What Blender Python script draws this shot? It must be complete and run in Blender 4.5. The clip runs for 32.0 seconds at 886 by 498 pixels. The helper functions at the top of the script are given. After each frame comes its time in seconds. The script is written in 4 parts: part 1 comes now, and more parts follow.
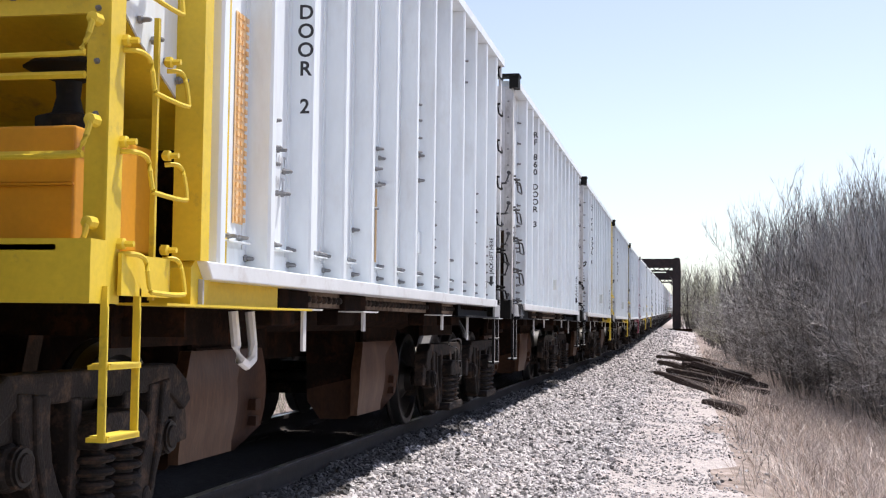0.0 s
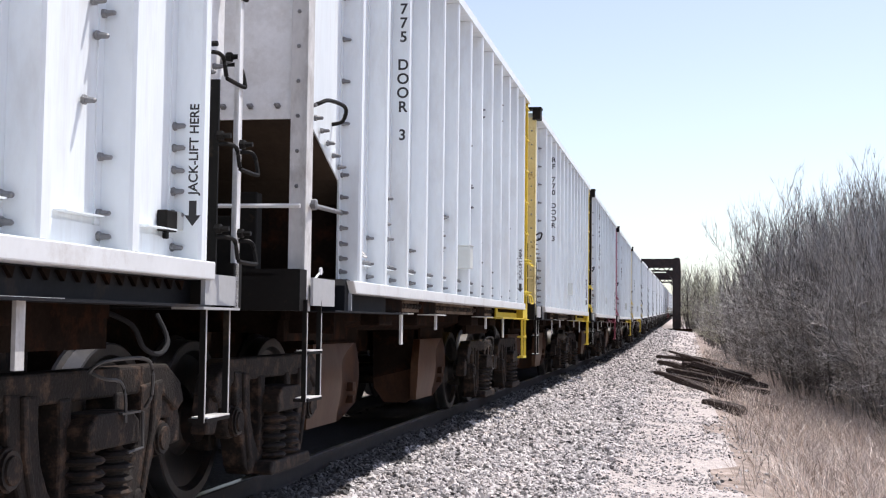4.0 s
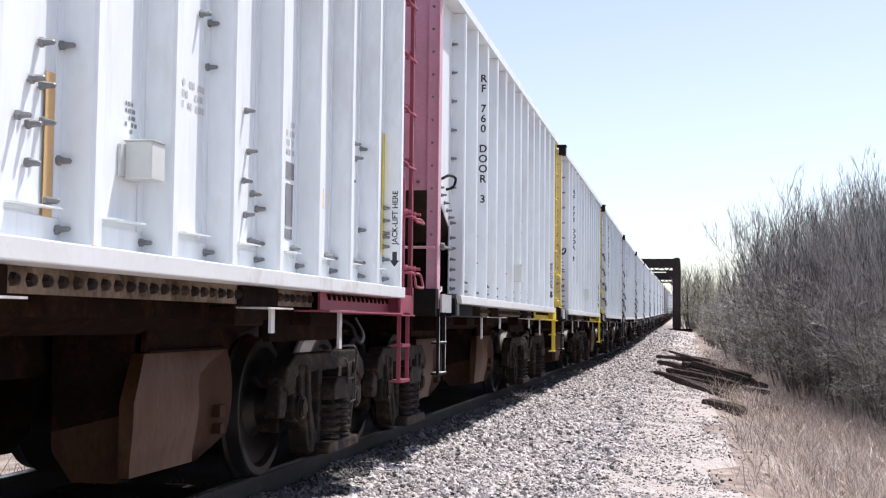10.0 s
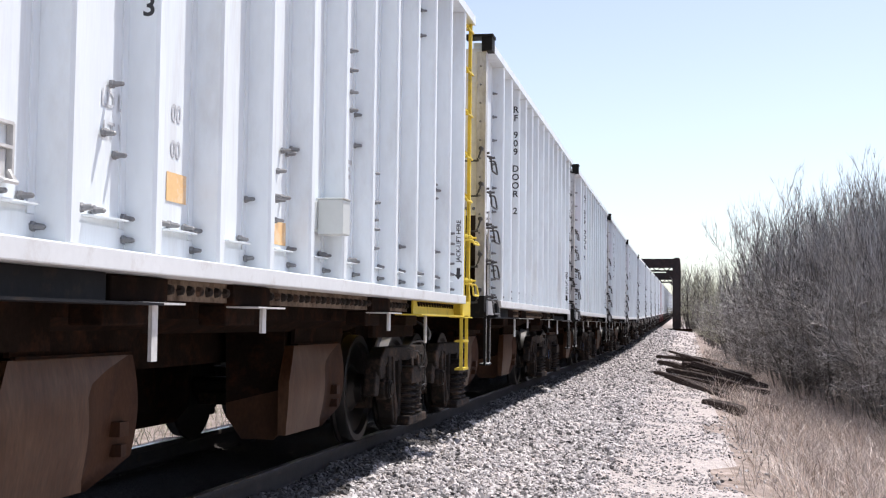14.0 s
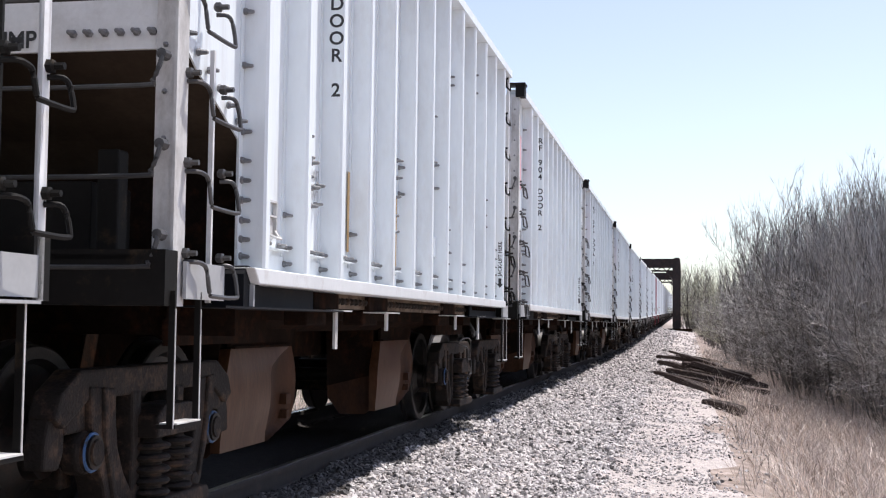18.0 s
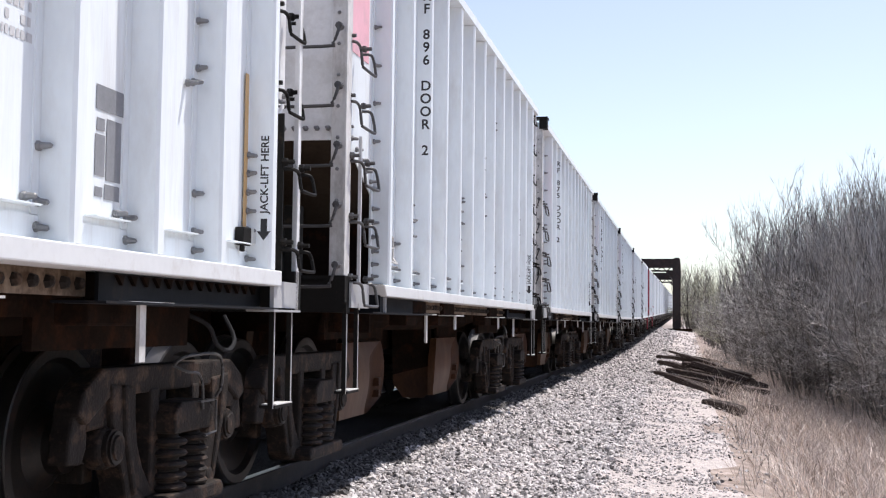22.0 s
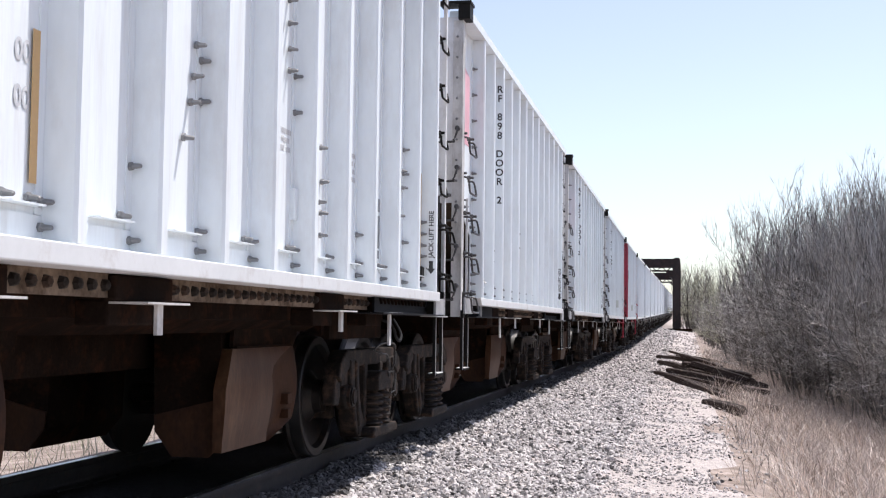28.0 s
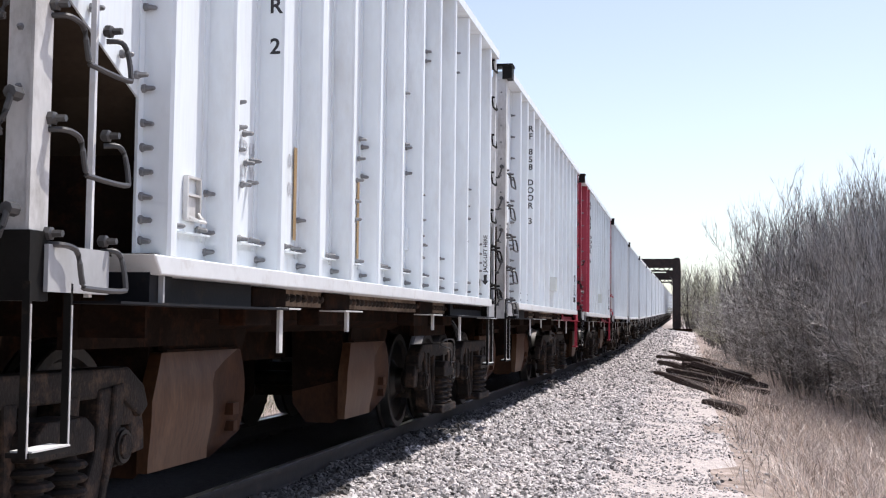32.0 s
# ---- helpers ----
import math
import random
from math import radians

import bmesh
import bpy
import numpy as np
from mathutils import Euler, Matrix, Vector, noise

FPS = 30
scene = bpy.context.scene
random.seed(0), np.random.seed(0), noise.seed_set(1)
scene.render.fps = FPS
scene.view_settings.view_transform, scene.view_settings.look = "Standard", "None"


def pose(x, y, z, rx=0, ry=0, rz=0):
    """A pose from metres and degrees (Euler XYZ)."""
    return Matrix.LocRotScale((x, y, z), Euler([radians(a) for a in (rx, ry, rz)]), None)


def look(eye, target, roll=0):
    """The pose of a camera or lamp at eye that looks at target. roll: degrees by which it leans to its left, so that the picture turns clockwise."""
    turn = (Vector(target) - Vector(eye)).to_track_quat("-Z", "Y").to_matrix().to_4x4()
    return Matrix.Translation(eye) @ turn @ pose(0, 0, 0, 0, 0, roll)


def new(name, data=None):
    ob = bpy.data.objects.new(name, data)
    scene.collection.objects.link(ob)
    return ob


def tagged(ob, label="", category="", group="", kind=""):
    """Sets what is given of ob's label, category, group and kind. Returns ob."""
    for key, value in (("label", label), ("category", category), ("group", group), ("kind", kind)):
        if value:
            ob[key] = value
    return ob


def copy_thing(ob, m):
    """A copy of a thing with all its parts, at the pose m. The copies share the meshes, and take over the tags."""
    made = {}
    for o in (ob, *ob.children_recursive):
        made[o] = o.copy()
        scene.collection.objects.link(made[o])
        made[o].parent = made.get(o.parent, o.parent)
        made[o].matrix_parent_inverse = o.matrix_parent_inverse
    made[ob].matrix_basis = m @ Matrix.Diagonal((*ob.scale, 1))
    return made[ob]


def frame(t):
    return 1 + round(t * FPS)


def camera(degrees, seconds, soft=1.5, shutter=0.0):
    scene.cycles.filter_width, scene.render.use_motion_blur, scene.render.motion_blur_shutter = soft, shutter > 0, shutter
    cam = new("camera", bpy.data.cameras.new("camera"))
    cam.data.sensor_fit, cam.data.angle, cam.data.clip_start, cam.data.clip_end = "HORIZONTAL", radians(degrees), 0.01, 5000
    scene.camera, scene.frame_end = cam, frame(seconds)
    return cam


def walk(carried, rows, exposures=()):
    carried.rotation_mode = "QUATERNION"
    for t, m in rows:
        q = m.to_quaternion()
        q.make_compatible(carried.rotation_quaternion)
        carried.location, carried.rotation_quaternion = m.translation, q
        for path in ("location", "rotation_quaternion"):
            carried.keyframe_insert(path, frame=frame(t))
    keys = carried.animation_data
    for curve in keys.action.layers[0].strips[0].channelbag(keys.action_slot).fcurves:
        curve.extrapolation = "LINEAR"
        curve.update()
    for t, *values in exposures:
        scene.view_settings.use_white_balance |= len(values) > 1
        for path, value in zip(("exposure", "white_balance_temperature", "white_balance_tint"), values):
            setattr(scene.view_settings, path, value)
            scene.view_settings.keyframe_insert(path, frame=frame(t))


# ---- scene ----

# camera: stands still beside the track; the track runs along +Y, rail tops at z = 0
EYE = Vector((0.0, 0.0, 1.028))
AIM = Vector((-0.19067283, 0.97988532, 0.058895))
cam = camera(39.22, 32.0, soft=1.2)
walk(cam, [(0.0, look(EYE, EYE + AIM * 10, 0.657)), (32.0, look(EYE, EYE + AIM * 10, 0.657))], exposures=((0.0, 0.41, 6500, 12), (32.0, 0.41, 6500, 12)))

TRACK_X = -3.56
PITCH = 10.39
CARS = 36


def rise(y):
    """Height of the line over its level stretch: it climbs gently past 38 m."""
    if y < 38:
        return 0.0
    if y < 62:
        return 0.0125 * (y - 38) ** 2 / 48
    return 0.0125 * (y - 50)


def gone(t):
    """Metres that the train has rolled towards the camera."""
    return 4.6157 * t - 0.0018 * t * t


# ---- light ----
SUN = Vector((0.32, 0.335, 1.0)).normalized()
world = bpy.data.worlds.new("sky")
scene.world = world
world.use_nodes = True
wn = world.node_tree
bg = wn.nodes["Background"]
sky = wn.nodes.new("ShaderNodeTexSky")
sky.sky_type = "NISHITA"
sky.sun_disc = False
sky.sun_elevation = math.asin(SUN.z)
sky.sun_rotation = math.atan2(SUN.x, SUN.y)
sky.altitude = 200
sky.air_density = 1.0
sky.dust_density = 1.0
sky.ozone_density = 1.0
haze = wn.nodes.new("ShaderNodeHueSaturation")
haze.inputs["Saturation"].default_value = 0.8
haze.inputs["Hue"].default_value = 0.512
wn.links.new(sky.outputs[0], haze.inputs["Color"])
wn.links.new(haze.outputs[0], bg.inputs[0])
bg.inputs[1].default_value = 0.145
sun = new("sun", bpy.data.lights.new("sun", "SUN"))
sun.data.energy = 4.45
sun.data.angle = radians(0.53)
sun.data.color = (1.0, 0.965, 0.91)
sun.matrix_world = look(SUN * 50, (0, 0, 0))

# ---- materials ----


def material(name, color, rough=0.6, metal=0.0, vary=0.15, scale=4.0, grain=60.0, bump=0.2, depth=0.004, second=None, mix=(0.5, 0.65), stretch=(1, 1, 1), rand=0.0, spec=0.5):
    """A node material: two scales of variation, an optional second colour in patches, fine relief."""
    m = bpy.data.materials.new(name)
    m.use_nodes = True
    nt = m.node_tree
    b = nt.nodes["Principled BSDF"]
    b.inputs["Roughness"].default_value = rough
    b.inputs["Metallic"].default_value = metal
    b.inputs["Specular IOR Level"].default_value = spec
    co = nt.nodes.new("ShaderNodeTexCoord")
    mp = nt.nodes.new("ShaderNodeMapping")
    mp.inputs["Scale"].default_value = stretch
    nt.links.new(co.outputs["Object"], mp.inputs[0])
    info = nt.nodes.new("ShaderNodeObjectInfo")
    sh = nt.nodes.new("ShaderNodeVectorMath")
    sh.operation = "ADD"
    sc = nt.nodes.new("ShaderNodeMath")
    sc.operation = "MULTIPLY"
    sc.inputs[1].default_value = 37.0
    nt.links.new(info.outputs["Random"], sc.inputs[0])
    nt.links.new(mp.outputs[0], sh.inputs[0])
    nt.links.new(sc.outputs[0], sh.inputs[1])
    big = nt.nodes.new("ShaderNodeTexNoise")
    big.inputs["Scale"].default_value = scale
    big.inputs["Detail"].default_value = 6
    big.inputs["Roughness"].default_value = 0.65
    fine = nt.nodes.new("ShaderNodeTexNoise")
    fine.inputs["Scale"].default_value = grain
    fine.inputs["Detail"].default_value = 3
    nt.links.new(sh.outputs[0], big.inputs[0])
    nt.links.new(sh.outputs[0], fine.inputs[0])
    ramp = nt.nodes.new("ShaderNodeValToRGB")
    lo = [max(0.0, c * (1 - vary)) for c in color]
    hi = [min(1.0, c * (1 + vary)) for c in color]
    ramp.color_ramp.elements[0].position = 0.3
    ramp.color_ramp.elements[1].position = 0.7
    ramp.color_ramp.elements[0].color = (*lo, 1)
    ramp.color_ramp.elements[1].color = (*hi, 1)
    nt.links.new(big.outputs[0], ramp.inputs[0])
    out = ramp.outputs[0]
    if second:
        r2 = nt.nodes.new("ShaderNodeValToRGB")
        r2.color_ramp.elements[0].position, r2.color_ramp.elements[1].position = mix
        n2 = nt.nodes.new("ShaderNodeTexNoise")
        n2.inputs["Scale"].default_value = scale * 2.3
        n2.inputs["Detail"].default_value = 9
        n2.inputs["Roughness"].default_value = 0.7
        nt.links.new(sh.outputs[0], n2.inputs[0])
        nt.links.new(n2.outputs[0], r2.inputs[0])
        mx = nt.nodes.new("ShaderNodeMix")
        mx.data_type = "RGBA"
        nt.links.new(r2.outputs[0], mx.inputs[0])
        nt.links.new(out, mx.inputs[6])
        mx.inputs[7].default_value = (*second, 1)
        out = mx.outputs[2]
    gm = nt.nodes.new("ShaderNodeMix")
    gm.data_type = "RGBA"
    gm.blend_type = "MULTIPLY"
    gm.inputs[0].default_value = min(1.0, vary * 1.6)
    nt.links.new(out, gm.inputs[6])
    nt.links.new(fine.outputs[0], gm.inputs[7])
    gain = nt.nodes.new("ShaderNodeMix")
    gain.data_type = "RGBA"
    gain.blend_type = "MULTIPLY"
    gain.inputs[0].default_value = 1.0
    k = 1 + 0.8 * min(1.0, vary * 1.6)
    gain.inputs[7].default_value = (k, k, k, 1)
    nt.links.new(gm.outputs[2], gain.inputs[6])
    out = gain.outputs[2]
    if rand:
        hsv = nt.nodes.new("ShaderNodeHueSaturation")
        mr = nt.nodes.new("ShaderNodeMapRange")
        mr.inputs[3].default_value = 1 - rand
        mr.inputs[4].default_value = 1 + rand
        geo = nt.nodes.new("ShaderNodeNewGeometry")
        nt.links.new(geo.outputs["Random Per Island"], mr.inputs[0])
        nt.links.new(mr.outputs[0], hsv.inputs["Value"])
        nt.links.new(out, hsv.inputs["Color"])
        out = hsv.outputs[0]
    nt.links.new(out, b.inputs["Base Color"])
    bp = nt.nodes.new("ShaderNodeBump")
    bp.inputs["Strength"].default_value = bump
    bp.inputs["Distance"].default_value = depth
    nt.links.new(fine.outputs[0], bp.inputs["Height"])
    nt.links.new(bp.outputs[0], b.inputs["Normal"])
    return m


ALU = material("weathered_white_aluminium", (0.735, 0.78, 0.806), 0.42, 0.0, 0.07, 1.2, 25, 0.05, second=(0.585, 0.585, 0.58), mix=(0.5, 0.82), stretch=(1, 3, 0.35))
SILL = material("white_sill_paint", (0.64, 0.65, 0.655), 0.5, 0.0, 0.06, 2.0, 30, 0.05, second=(0.46, 0.43, 0.41), mix=(0.54, 0.76))
YELLOW = material("faded_yellow_paint", (0.66, 0.47, 0.03), 0.5, 0.0, 0.1, 2.5, 40, 0.1, second=(0.36, 0.25, 0.04), mix=(0.58, 0.76))
CREAM = material("dusty_yellow_paint", (0.71, 0.61, 0.34), 0.55, 0.0, 0.12, 2.5, 40, 0.1, second=(0.3, 0.2, 0.09), mix=(0.55, 0.66))
PINK = material("faded_rose_paint", (0.6, 0.33, 0.4), 0.55, 0.0, 0.1, 2.5, 40, 0.1, second=(0.52, 0.33, 0.35), mix=(0.5, 0.7))
ROSE = material("bright_pink_sheet", (0.74, 0.4, 0.46), 0.55, 0.0, 0.06, 2.5, 40, 0.05, second=(0.6, 0.36, 0.4), mix=(0.5, 0.7))
RED = material("dark_red_paint", (0.33, 0.02, 0.045), 0.45, 0.0, 0.1, 2.5, 40, 0.1)
GREY = material("grey_white_end_paint", (0.72, 0.72, 0.725), 0.55, 0.0, 0.07, 2.5, 40, 0.08, second=(0.55, 0.535, 0.515), mix=(0.48, 0.78))
BLACK = material("black_paint", (0.011, 0.01, 0.0092), 0.6, 0.0, 0.2, 3.0, 40, 0.15, second=(0.04, 0.029, 0.018), mix=(0.58, 0.7), spec=0.12)
NAVY = material("dark_blue_grey_steel", (0.0105, 0.011, 0.0135), 0.6, 0.0, 0.25, 3.0, 40, 0.15, second=(0.032, 0.024, 0.019), mix=(0.55, 0.7), spec=0.12)
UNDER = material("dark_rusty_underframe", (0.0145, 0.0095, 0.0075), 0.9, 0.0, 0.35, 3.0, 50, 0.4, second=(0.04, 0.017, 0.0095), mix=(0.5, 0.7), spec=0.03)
TRUCK = material("dusty_cast_steel", (0.0165, 0.0128, 0.011), 0.7, 0.0, 0.4, 4.0, 70, 0.6, depth=0.008, second=(0.095, 0.058, 0.04), mix=(0.5, 0.7), spec=0.18)
RUST = material("brown_rusted_sheet", (0.052, 0.0225, 0.0115), 0.7, 0.0, 0.35, 2.0, 50, 0.3, second=(0.03, 0.015, 0.011), mix=(0.46, 0.66), stretch=(1, 1, 0.5), spec=0.15)
CHUTE = material("worn_brown_chute_steel", (0.1, 0.052, 0.029), 0.42, 0.1, 0.4, 1.6, 40, 0.15, second=(0.06, 0.022, 0.009), mix=(0.36, 0.6), stretch=(1, 1.2, 0.35), spec=0.3)
WHEEL = material("dark_wheel_steel", (0.014, 0.012, 0.0115), 0.42, 0.2, 0.3, 5.0, 60, 0.2, second=(0.035, 0.021, 0.015), mix=(0.5, 0.7), spec=0.3)
TREAD = material("polished_tread_steel", (0.2, 0.19, 0.18), 0.4, 1.0, 0.1, 5.0, 60, 0.05)
RAILSIDE = material("brown_rail_steel", (0.042, 0.037, 0.036), 0.7, 0.0, 0.2, 4.0, 40, 0.2, second=(0.075, 0.05, 0.038), mix=(0.55, 0.72), spec=0.15)
RAILTOP = material("shiny_rail_head", (0.4, 0.39, 0.38), 0.3, 1.0, 0.15, 3.0, 40, 0.1)
TIE = material("weathered_tie_wood", (0.035, 0.028, 0.024), 0.85, 0.0, 0.35, 3.0, 40, 0.6, depth=0.01, stretch=(1, 6, 6), spec=0.15)
OLDTIE = material("old_dark_tie_wood", (0.042, 0.031, 0.027), 0.85, 0.0, 0.45, 3.0, 50, 0.7, depth=0.01, second=(0.2, 0.16, 0.14), mix=(0.55, 0.66), stretch=(0.6, 6, 6), spec=0.12)
STONE = material("pinkish_grey_crushed_stone", (0.43, 0.398, 0.388), 0.85, 0.0, 0.2, 7.0, 60, 0.5, rand=0.48, spec=0.12)
GROUND = material("stony_ground", (0.44, 0.388, 0.368), 0.9, 0.0, 0.22, 9.0, 45, 0.8, depth=0.03, second=(0.31, 0.27, 0.255), mix=(0.52, 0.66), spec=0.12)
SOIL = material("dry_soil", (0.33, 0.27, 0.24), 0.95, 0.0, 0.3, 2.0, 30, 0.8, depth=0.03, second=(0.2, 0.155, 0.13), mix=(0.45, 0.6), spec=0.12)
STRAW = material("dry_straw_grass", (0.58, 0.505, 0.45), 0.8, 0.0, 0.2, 1.0, 5, 0.0, second=(0.37, 0.3, 0.255), mix=(0.45, 0.62), rand=0.6, spec=0.15)
TWIG = material("bare_grey_twigs", (0.28, 0.262, 0.248), 0.85, 0.0, 0.25, 0.8, 20, 0.2, rand=0.95, spec=0.15)
STEM = material("grey_brown_bark", (0.13, 0.115, 0.103), 0.9, 0.0, 0.3, 2.0, 40, 0.5, rand=0.4, spec=0.15)
BRIDGE = material("dark_bridge_steel", (0.03, 0.024, 0.024), 0.7, 0.0, 0.3, 1.5, 30, 0.2, second=(0.06, 0.035, 0.03), mix=(0.5, 0.7), spec=0.15)
IRON = material("dark_iron_rods", (0.06, 0.058, 0.058), 0.45, 0.2, 0.2, 8.0, 80, 0.1)
INK = material("black_lettering", (0.02, 0.02, 0.022), 0.6, 0.0, 0.1, 5.0, 60, 0.0)
ORANGE = material("orange_reflective_patch", (0.78, 0.49, 0.22), 0.45, 0.0, 0.1, 6.0, 80, 0.05, second=(0.8, 0.58, 0.36), mix=(0.5, 0.6))
TAN = material("tan_reflective_strip", (0.56, 0.36, 0.16), 0.5, 0.0, 0.1, 3.0, 80, 0.05)
PALE = material("faint_grey_stencil", (0.5, 0.5, 0.51), 0.6, 0.0, 0.1, 20.0, 80, 0.0)
BOLT = material("grey_bolt_steel", (0.19, 0.19, 0.195), 0.5, 0.2, 0.15, 8.0, 80, 0.1)
PLASTIC = material("light_grey_box_paint", (0.55, 0.57, 0.55), 0.5, 0.0, 0.05, 3.0, 40, 0.05)
# ballast with the train's shade put into its base colour
SHADEBED = material("shade_dark_ballast", (0.035, 0.029, 0.026), 0.85, 0.0, 0.4, 14.0, 40, 1.0, depth=0.05, second=(0.018, 0.015, 0.014), mix=(0.48, 0.6), spec=0.12)
LEMON = material("pale_dusty_yellow_paint", (0.68, 0.52, 0.06), 0.55, 0.0, 0.1, 2.5, 40, 0.1, second=(0.36, 0.26, 0.06), mix=(0.56, 0.74))
MAROON = material("dull_maroon_paint", (0.3, 0.062, 0.095), 0.5, 0.0, 0.1, 2.5, 40, 0.1, second=(0.19, 0.05, 0.065), mix=(0.5, 0.7))
STEEL = material("plain_grey_steel_plate", (0.36, 0.36, 0.365), 0.5, 0.0, 0.1, 3.0, 40, 0.1)
BEAM = material("rusty_brown_beam", (0.17, 0.128, 0.095), 0.8, 0.0, 0.4, 2.0, 40, 0.3, second=(0.06, 0.038, 0.025), mix=(0.46, 0.62), spec=0.1)
# dusty sheet, coloured darker for the shade in the end recess
DUSTSHADE = material("dusty_shaded_slope_sheet", (0.055, 0.04, 0.029), 0.85, 0.0, 0.2, 0.9, 40, 0.2, second=(0.03, 0.021, 0.015), mix=(0.4, 0.7), spec=0.15)
AMBER = material("orange_yellow_cabinet_paint", (0.6, 0.27, 0.01), 0.5, 0.0, 0.08, 2.5, 40, 0.08)
GREENISH = material("pale_budding_twigs", (0.4, 0.39, 0.29), 0.85, 0.0, 0.25, 0.8, 20, 0.2, rand=0.4)
HOSE = material("black_rubber_hose", (0.02, 0.02, 0.022), 0.8, 0.0, 0.1, 5.0, 40, 0.1, spec=0.12)
BLUE = material("blue_paint", (0.035, 0.1, 0.24), 0.5, 0.0, 0.2, 8.0, 60, 0.1, second=(0.05, 0.06, 0.08), mix=(0.52, 0.6))
STENCIL = material("dark_grey_stencil", (0.2, 0.205, 0.22), 0.6, 0.0, 0.15, 9.0, 80, 0.0)
FADED = material("faded_grey_lettering", (0.5, 0.51, 0.53), 0.6, 0.0, 0.2, 12.0, 80, 0.0)
GRIMY = material("grimy_grey_post_paint", (0.56, 0.55, 0.54), 0.6, 0.0, 0.12, 2.5, 40, 0.1, second=(0.32, 0.3, 0.28), mix=(0.46, 0.68), stretch=(1, 1, 0.5))
# stones coloured for the train's shade, and dark ones strewn at random
SHADE_DARK_STONE = material("shaded_and_dark_crushed_stone", (0.1, 0.094, 0.093), 0.85, 0.0, 0.25, 7.0, 60, 0.5, rand=0.5, spec=0.12)

# ---- mesh helpers ----
store = {}


def box(bm, x0, x1, y0, y1, z0, z1):
    v = [bm.verts.new((x, y, z)) for x in (x0, x1) for y in (y0, y1) for z in (z0, z1)]
    for f in ((0, 1, 3, 2), (4, 6, 7, 5), (0, 4, 5, 1), (2, 3, 7, 6), (0, 2, 6, 4), (1, 5, 7, 3)):
        bm.faces.new([v[i] for i in f])


def prism(bm, pts, axis, a, b):
    """A closed outline swept along an axis from a to b."""
    def at(p, c):
        return ((c, p[0], p[1]), (p[0], c, p[1]), (p[0], p[1], c))[axis]
    lo = [bm.verts.new(at(p, a)) for p in pts]
    hi = [bm.verts.new(at(p, b)) for p in pts]
    n = len(pts)
    for i in range(n):
        bm.faces.new((lo[i], lo[(i + 1) % n], hi[(i + 1) % n], hi[i]))
    bm.faces.new(lo)
    bm.faces.new(hi)


def tube(bm, pts, r, n=6, r1=None):
    """A round bar along a polyline, tapering to r1."""
    pts = [Vector(p) for p in pts]
    rings = []
    for i, p in enumerate(pts):
        t = (pts[min(i + 1, len(pts) - 1)] - pts[max(i - 1, 0)]).normalized()
        a = t.orthogonal().normalized() if abs(t.z) > 0.95 else t.cross(Vector((0, 0, 1))).normalized()
        b = t.cross(a)
        k = r if r1 is None else r + (r1 - r) * i / (len(pts) - 1)
        rings.append([bm.verts.new(p + k * (math.cos(2 * math.pi * j / n) * a + math.sin(2 * math.pi * j / n) * b)) for j in range(n)])
    for q, s in zip(rings, rings[1:]):
        for j in range(n):
            bm.faces.new((q[j], q[(j + 1) % n], s[(j + 1) % n], s[j]))
    bm.faces.new(rings[0])
    bm.faces.new(rings[-1])


def bend(pts, k=4):
    """Rounds a polyline off (Catmull-Rom)."""
    p = [Vector(q) for q in pts]
    p = [2 * p[0] - p[1]] + p + [2 * p[-1] - p[-2]]
    out = []
    for a, b, c, d in zip(p, p[1:], p[2:], p[3:]):
        for j in range(k):
            t = j / k
            out.append(0.5 * (2 * b + (c - a) * t + (2 * a - 5 * b + 4 * c - d) * t * t + (3 * b - a - 3 * c + d) * t ** 3))
    return out + [p[-2]]


def turned(bm, prof, axis, centre, n=28):
    """A profile (along, radius) turned round an axis (0 = x, 1 = y, 2 = z)."""
    rings = []
    for a, r in prof:
        ring = []
        for j in range(n):
            c, s = r * math.cos(2 * math.pi * j / n), r * math.sin(2 * math.pi * j / n)
            o = ((a, c, s), (c, a, s), (c, s, a))[axis]
            ring.append(bm.verts.new(Vector(centre) + Vector(o)))
        rings.append(ring)
    for q, s in zip(rings, rings[1:]):
        for j in range(n):
            bm.faces.new((q[j], q[(j + 1) % n], s[(j + 1) % n], s[j]))
    bm.faces.new(rings[0])
    bm.faces.new(rings[-1])


def finish(bm, name, mat, smooth=False, bevel=0.0):
    bmesh.ops.recalc_face_normals(bm, faces=bm.faces)
    if bevel:
        sharp = [e for e in bm.edges if len(e.link_faces) == 2 and e.calc_face_angle(0) > 0.5]
        bmesh.ops.bevel(bm, geom=sharp, offset=bevel, segments=2, affect="EDGES", profile=0.5)
    me = bpy.data.meshes.new(name)
    bm.to_mesh(me)
    bm.free()
    me.materials.append(mat)
    if smooth:
        for p in me.polygons:
            p.use_smooth = True
        me.set_sharp_from_angle(angle=radians(35))
    return me


def piece(name, key, build, mat, parent, label="", at=None, smooth=False, bevel=0.0):
    """One mesh object under parent; alike pieces share one mesh."""
    k = (key, mat.name)
    if k not in store:
        bm = bmesh.new()
        build(bm)
        store[k] = finish(bm, name, mat, smooth, bevel)
    ob = new(name, store[k])
    ob.parent = parent
    if at is not None:
        ob.matrix_basis = at
    if label:
        ob["label"] = label
    return ob


